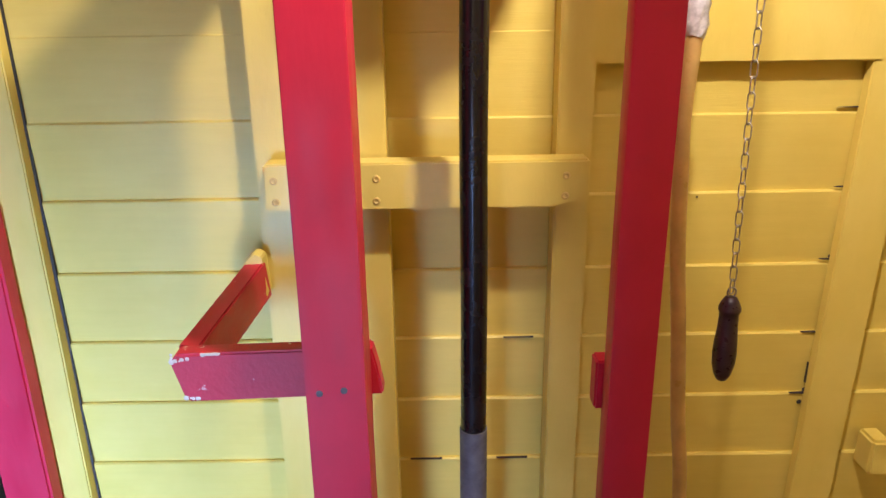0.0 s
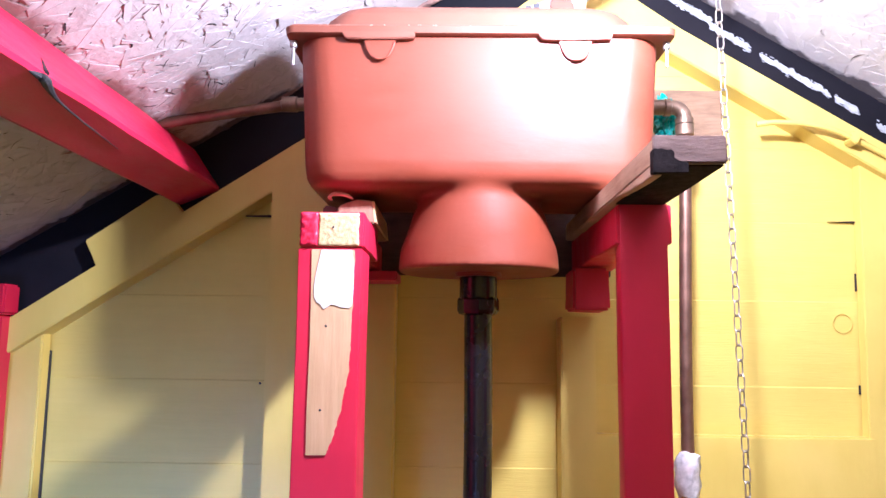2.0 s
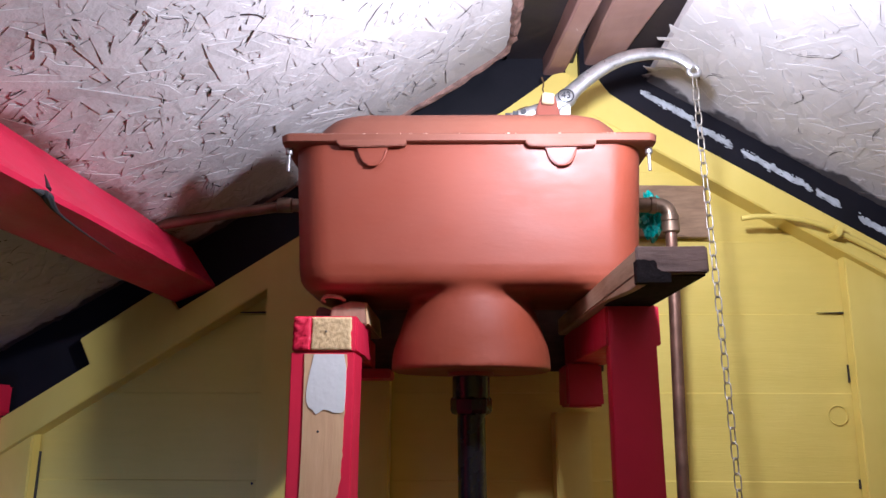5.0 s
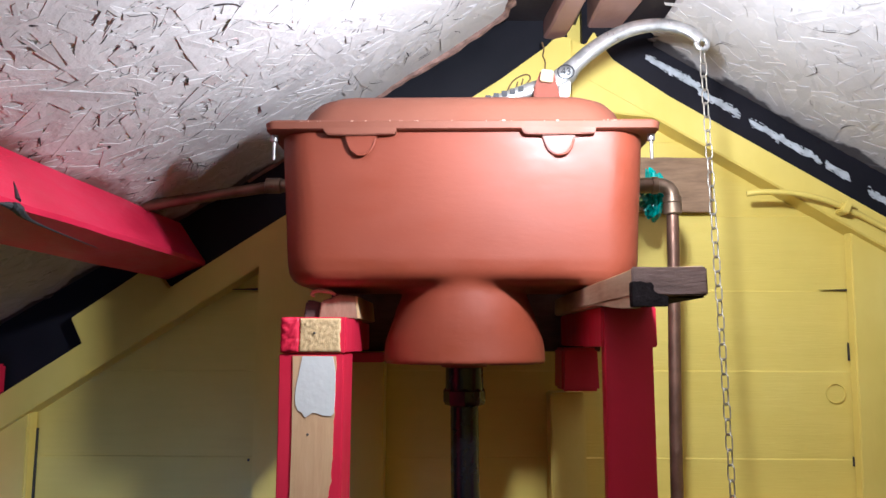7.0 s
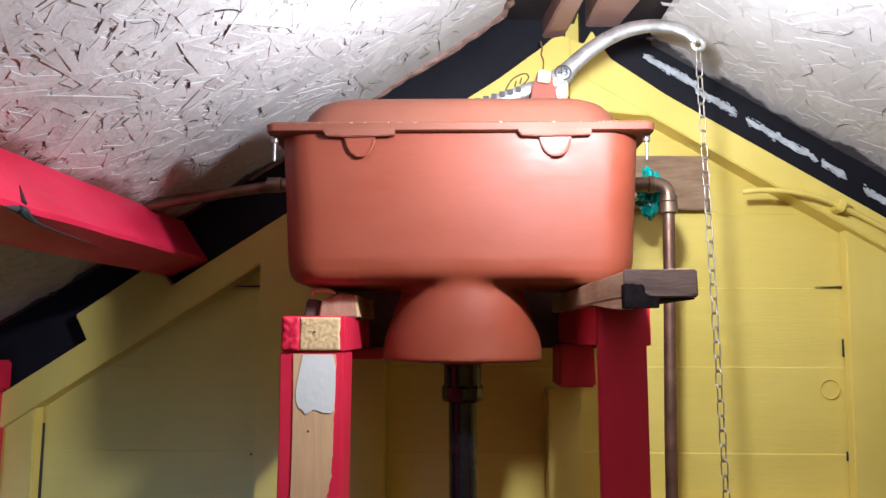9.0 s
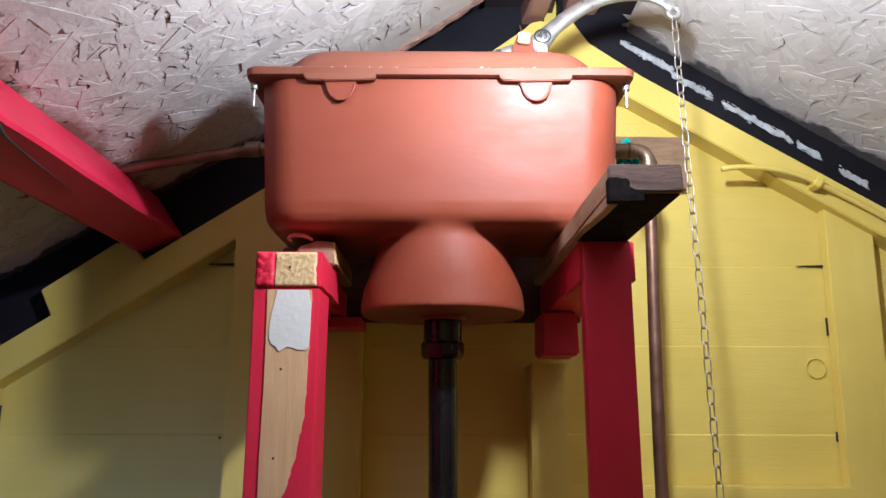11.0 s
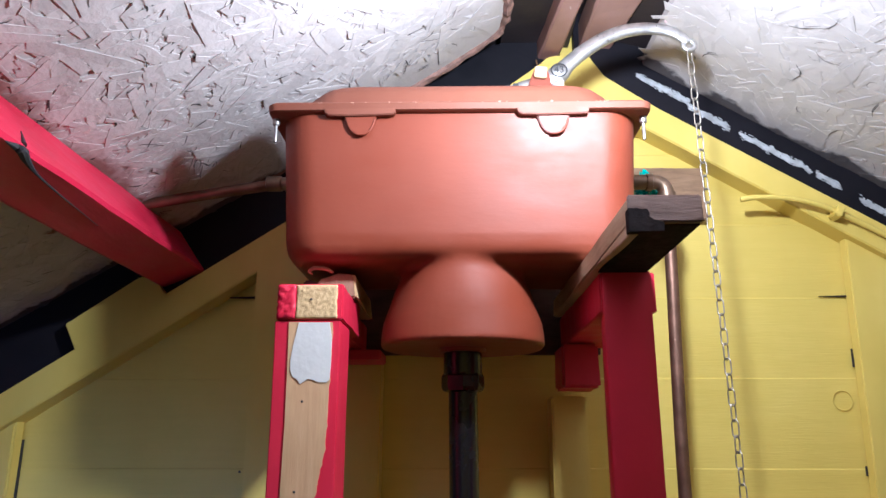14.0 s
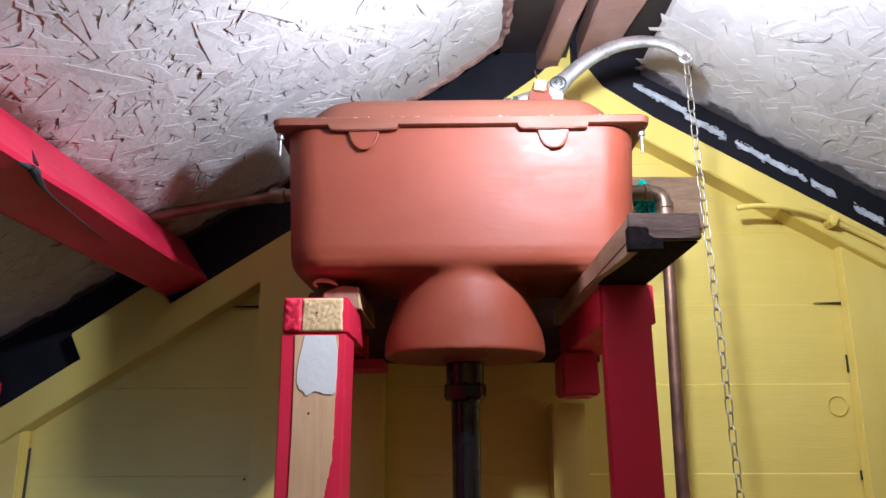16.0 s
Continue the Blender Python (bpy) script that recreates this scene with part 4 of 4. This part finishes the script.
# unpainted board behind the elbow and the crumpled plastic
tagged(part("wall_patch", box((0.470, 1.402, 2.153), (0.658, WALL - 0.004, 2.254), 0.002, cuts=6, rough=0.003), BROWN_WOOD), "bare brown timber patch let into the painted wall", "wall patch", kind="structure")
crumple = bmesh.new()
bmesh.ops.create_icosphere(crumple, subdivisions=4, radius=1.0)
for v in crumple.verts:
    d = 1 + 0.5 * noise.noise(v.co * 2.6) + 0.3 * noise.noise(v.co * 6.0)
    v.co = Vector((0.524, 1.30, 2.162)) + Vector((v.co.x * 0.021, v.co.y * 0.026, v.co.z * 0.038)) * d
tagged(part("plastic_wrap", crumple, TEAL), "crumpled shiny teal plastic stuffed round the pipe", "plastic wrap")

# ---- chain and handle ----
chain = thing("pull_chain", (0.5685, LY, 1.20), "galvanised link pull chain with a turned dark wooden handle", "pull chain")
def link_mesh():
    bm = bmesh.new()
    half, r, pts = 0.0068, 0.0052, []
    for k in range(8):
        a = math.pi * k / 7
        pts.append((r * math.cos(a), 0, half + r * math.sin(a)))
    for k in range(8):
        a = math.pi + math.pi * k / 7
        pts.append((r * math.cos(a), 0, -half + r * math.sin(a)))
    tube(pts, 0.00115, 6, bm, True)
    mesh = bpy.data.meshes.new("link")
    for f in bm.faces:
        f.smooth = True
    bm.to_mesh(mesh)
    bm.free()
    mesh.materials.append(CHAIN_STEEL)
    return mesh
one_link = link_mesh()
pitch_z, z, k = 0.0214, 2.352, 0
LEAN = 0.022                                # the chain hangs a little out of plumb
while z > 1.185:
    ob = new("link", one_link)
    ob.matrix_world = pose(0.5685 + LEAN * (2.36 - z), LY, z, 0, 0, 35 + 90 * (k % 2))
    under(ob, chain)
    z, k = z - pitch_z, k + 1
HZ, HX = z + 0.012, 0.5685 + LEAN * (2.36 - z)
under(part("hook", tube([(HX + 0.0065 * math.cos(2 * math.pi * i / 14), LY, HZ + 0.008 * math.sin(2 * math.pi * i / 14)) for i in range(14)], 0.0015, 6, closed=True), STEEL), chain)
grip = [(0.004, HZ - 0.006), (0.009, HZ - 0.008), (0.0135, HZ - 0.016), (0.0165, HZ - 0.024), (0.0170, HZ - 0.029), (0.0150, HZ - 0.033), (0.0145, HZ - 0.040), (0.0150, HZ - 0.058), (0.0172, HZ - 0.082), (0.0182, HZ - 0.102), (0.0172, HZ - 0.122), (0.0135, HZ - 0.138), (0.008, HZ - 0.148), (0.003, HZ - 0.151)]
under(part("handle", lathe(grip, (HX, LY, 0), 28), HANDLE_WOOD, label="turned dark wooden handle", smooth=50), chain)

# painted cable along the trim
hook = thing("painted_cable", (0.80, 1.36, 2.16), "yellow painted cable bent along the sloping trim", "cable")
under(part("cable", tube(smooth_path([(0.706, 1.366, 2.178), (0.735, 1.360, 2.180), (0.79, 1.356, 2.176), (0.84, 1.356, 2.164), (0.875, 1.360, 2.150), (0.92, 1.366, 2.130), (1.00, 1.368, 2.085), (1.15, 1.368, 1.995)], 6), 0.0052, 10), YELLOW_TRIM, smooth=60), hook)
under(part("clip", box((0.866, 1.348, 2.140), (0.880, 1.376, 2.162), 0.002, turn=Matrix.Rotation(0.5, 4, "Y")), YELLOW_TRIM), hook)
tagged(part("wall_hook", box((1.000, 1.365, 0.700), (1.040, WALL - 0.002, 0.780), 0.006, rough=0.003, cuts=3), YELLOW_TRIM), "small yellow painted block fixed to the wall", "block")

# dry brushed streaks on the black board
rnd = random.Random(21)
for x0, x1, low in ((0.545, 0.640, 0.055), (0.640, 0.710, 0.065), (0.732, 0.855, 0.068), (0.866, 0.905, 0.069), (0.940, 0.985, 0.076)):
    streak = bmesh.new()
    for _ in range(int((x1 - x0) * 4200)):
        x, off = rnd.uniform(x0, x1), rnd.gauss(0, 0.0036)
        length, half = rnd.uniform(0.002, 0.010), rnd.uniform(0.0004, 0.0015)
        front = WALL - 0.0225 - rnd.uniform(0.0002, 0.0009)
        ring = [(x, 0.2 * half), (x + 0.3 * length, half), (x + 0.8 * length, 0.8 * half), (x + length, 0.0), (x + 0.7 * length, -half), (x + 0.2 * length, -0.7 * half)]
        low_face = [streak.verts.new((u, front, ceil_z(u) - low + off + w)) for u, w in ring]
        back_face = [streak.verts.new((v.co.x, WALL - 0.0215, v.co.z)) for v in low_face]
        streak.faces.new(low_face)
        for i in range(6):
            streak.faces.new((low_face[i], low_face[(i + 1) % 6], back_face[(i + 1) % 6], back_face[i]))
    under(part("paint_streak", streak, STREAK, label="dry white brush streak"), gable)

# lamp above the stand
LX, LY_LAMP, LZ = LAMP
pendant = thing("pendant_lamp", (LX, LY_LAMP, LZ + 0.11), "bare bulb hanging on a short flex from the ridge", "lamp")
under(part("flex", tube([(LX, LY_LAMP, 2.522), (LX, LY_LAMP, LZ + 0.125)], 0.003, 8), GREY_PIPE), pendant)
under(part("holder", lathe([(0.010, 0.086), (0.016, 0.089), (0.016, 0.121), (0.006, 0.131)], LAMP, 20), GLASS_WHITE, smooth=40), pendant)
under(part("bulb", lathe([(0.010, 0.026), (0.022, 0.029), (0.030, 0.038), (0.033, 0.052), (0.030, 0.066), (0.021, 0.078), (0.013, 0.087)], LAMP, 24), GLASS_WHITE, smooth=60), pendant)

# ---- boards of the gable wall, lower edge set back, upper edge proud ----
seams = [0.0, 0.16, 0.30, 0.44, 0.58, 0.722, 0.862, 0.996, 1.137, 1.278, 1.420, 1.565, 1.713, 1.866, 2.010, 2.150, 2.290, 2.430, 2.560]
for n_row, (z0, z1) in enumerate(zip(seams, seams[1:])):
    reach = (RZ + 0.03 - z0) / PITCH
    reach_top = max(0.02, (RZ + 0.03 - z1) / PITCH)
    bl, br = max(XL, RX - reach), min(XR, RX + reach)
    tl, tr = max(XL, RX - reach_top), min(XR, RX + reach_top)
    bm = bmesh.new()
    steps = 14
    lap = 0.0042 if z1 < 1.5 else 0.0010
    rows = []
    for i in range(steps + 1):
        u = i / steps
        wob, wob_top = (0.0018 * noise.noise(Vector((u * 5, k * 3.1, 0))) for k in (n_row, n_row + 1))
        xb, xt = bl + (br - bl) * u, tl + (tr - tl) * u
        rows.append([bm.verts.new(c) for c in ((xb, WALL + lap, z0 - 0.004 + wob), (xt, WALL - lap, z1 - 0.0030 + wob_top), (xt, WALL - lap + 0.0030, z1 + wob_top), (xt, WALL + lap + 0.001, z1 + wob_top), (xb, WALL + 0.020, z0 - 0.004 + wob))])
    for p, q in zip(rows, rows[1:]):
        for a in range(5):
            b = (a + 1) % 5
            bm.faces.new((p[a], p[b], q[b], q[a]))
    bm.faces.new(rows[0]), bm.faces.new(rows[-1])
    under(part("plank", bm, YELLOW_WALL), wall_north)

gap = [(-0.5695, 0.0), (-0.5665, 0.0), (-0.5655, 0.6), (-0.5662, 0.9), (-0.5640, 1.1), (-0.5660, 1.3), (-0.5665, 1.55), (-0.5675, 1.76), (-0.5695, 1.76)]
under(part("open_gap", prism(gap, WALL - 0.0065, WALL - 0.001), BLACK_INK, label="dark open gap beside the stud"), wall_north)
for x0, x1, zc, h in ((0.850, 0.903, 2.011, 0.0016), (0.272, 0.330, 0.995, 0.0007), (0.262, 0.325, 0.722, 0.0008), (0.085, 0.150, 0.722, 0.0006), (0.868, 0.886, 1.285, 0.0012), (0.862, 0.882, 1.146, 0.0012), (0.850, 0.888, 1.428, 0.0010), (0.478, 0.505, 0.862, 0.0012), (0.846, 0.876, 0.862, 0.0016), (0.850, 0.880, 0.996, 0.0012), (-0.245, -0.165, 2.012, 0.0020)):
    sliver = prism([(x0, zc), (x0 + 0.4 * (x1 - x0), zc - 0.5 * h), (x1, zc - h), (x1, zc + h), (x0 + 0.5 * (x1 - x0), zc + 0.4 * h)], WALL - 0.0075, WALL - 0.001)
    under(part("crack", sliver, CRACK, label="dark split in the painted board"), wall_north)
for x, zc, r in ((-0.182, 1.706, 0.0022), (0.62, 1.27, 0.002), (0.868, 0.842, 0.0050), (0.874, 0.870, 0.0045), (0.880, 1.152, 0.0030), (0.887, 1.296, 0.0030)):
    under(part("nail_head", lathe([(r, -0.0062), (r * 0.7, -0.0072), (r * 0.3, -0.0066)], (x, WALL, zc), 12, "y"), BLACK_INK), wall_north)
for z0, z1, x in ((1.884, 1.916, 0.8955), (1.700, 1.716, 0.8915), (0.885, 0.930, 0.8745)):
    under(part("crack", prism([(x - 0.0009, z0), (x, z0), (x, z1), (x - 0.0002, z1)], WALL - 0.0075, WALL - 0.001), CRACK, label="dark gap beside the stud"), wall_north)
ring_pts = [(0.868 + 0.017 * math.cos(2 * math.pi * k / 24), WALL - 0.0035, 1.826 + 0.017 * math.sin(2 * math.pi * k / 24)) for k in range(24)]
under(part("knot_ring", tube(ring_pts, 0.0008, 6, closed=True), YELLOW_WALL, label="raised knot under the yellow paint"), wall_north)
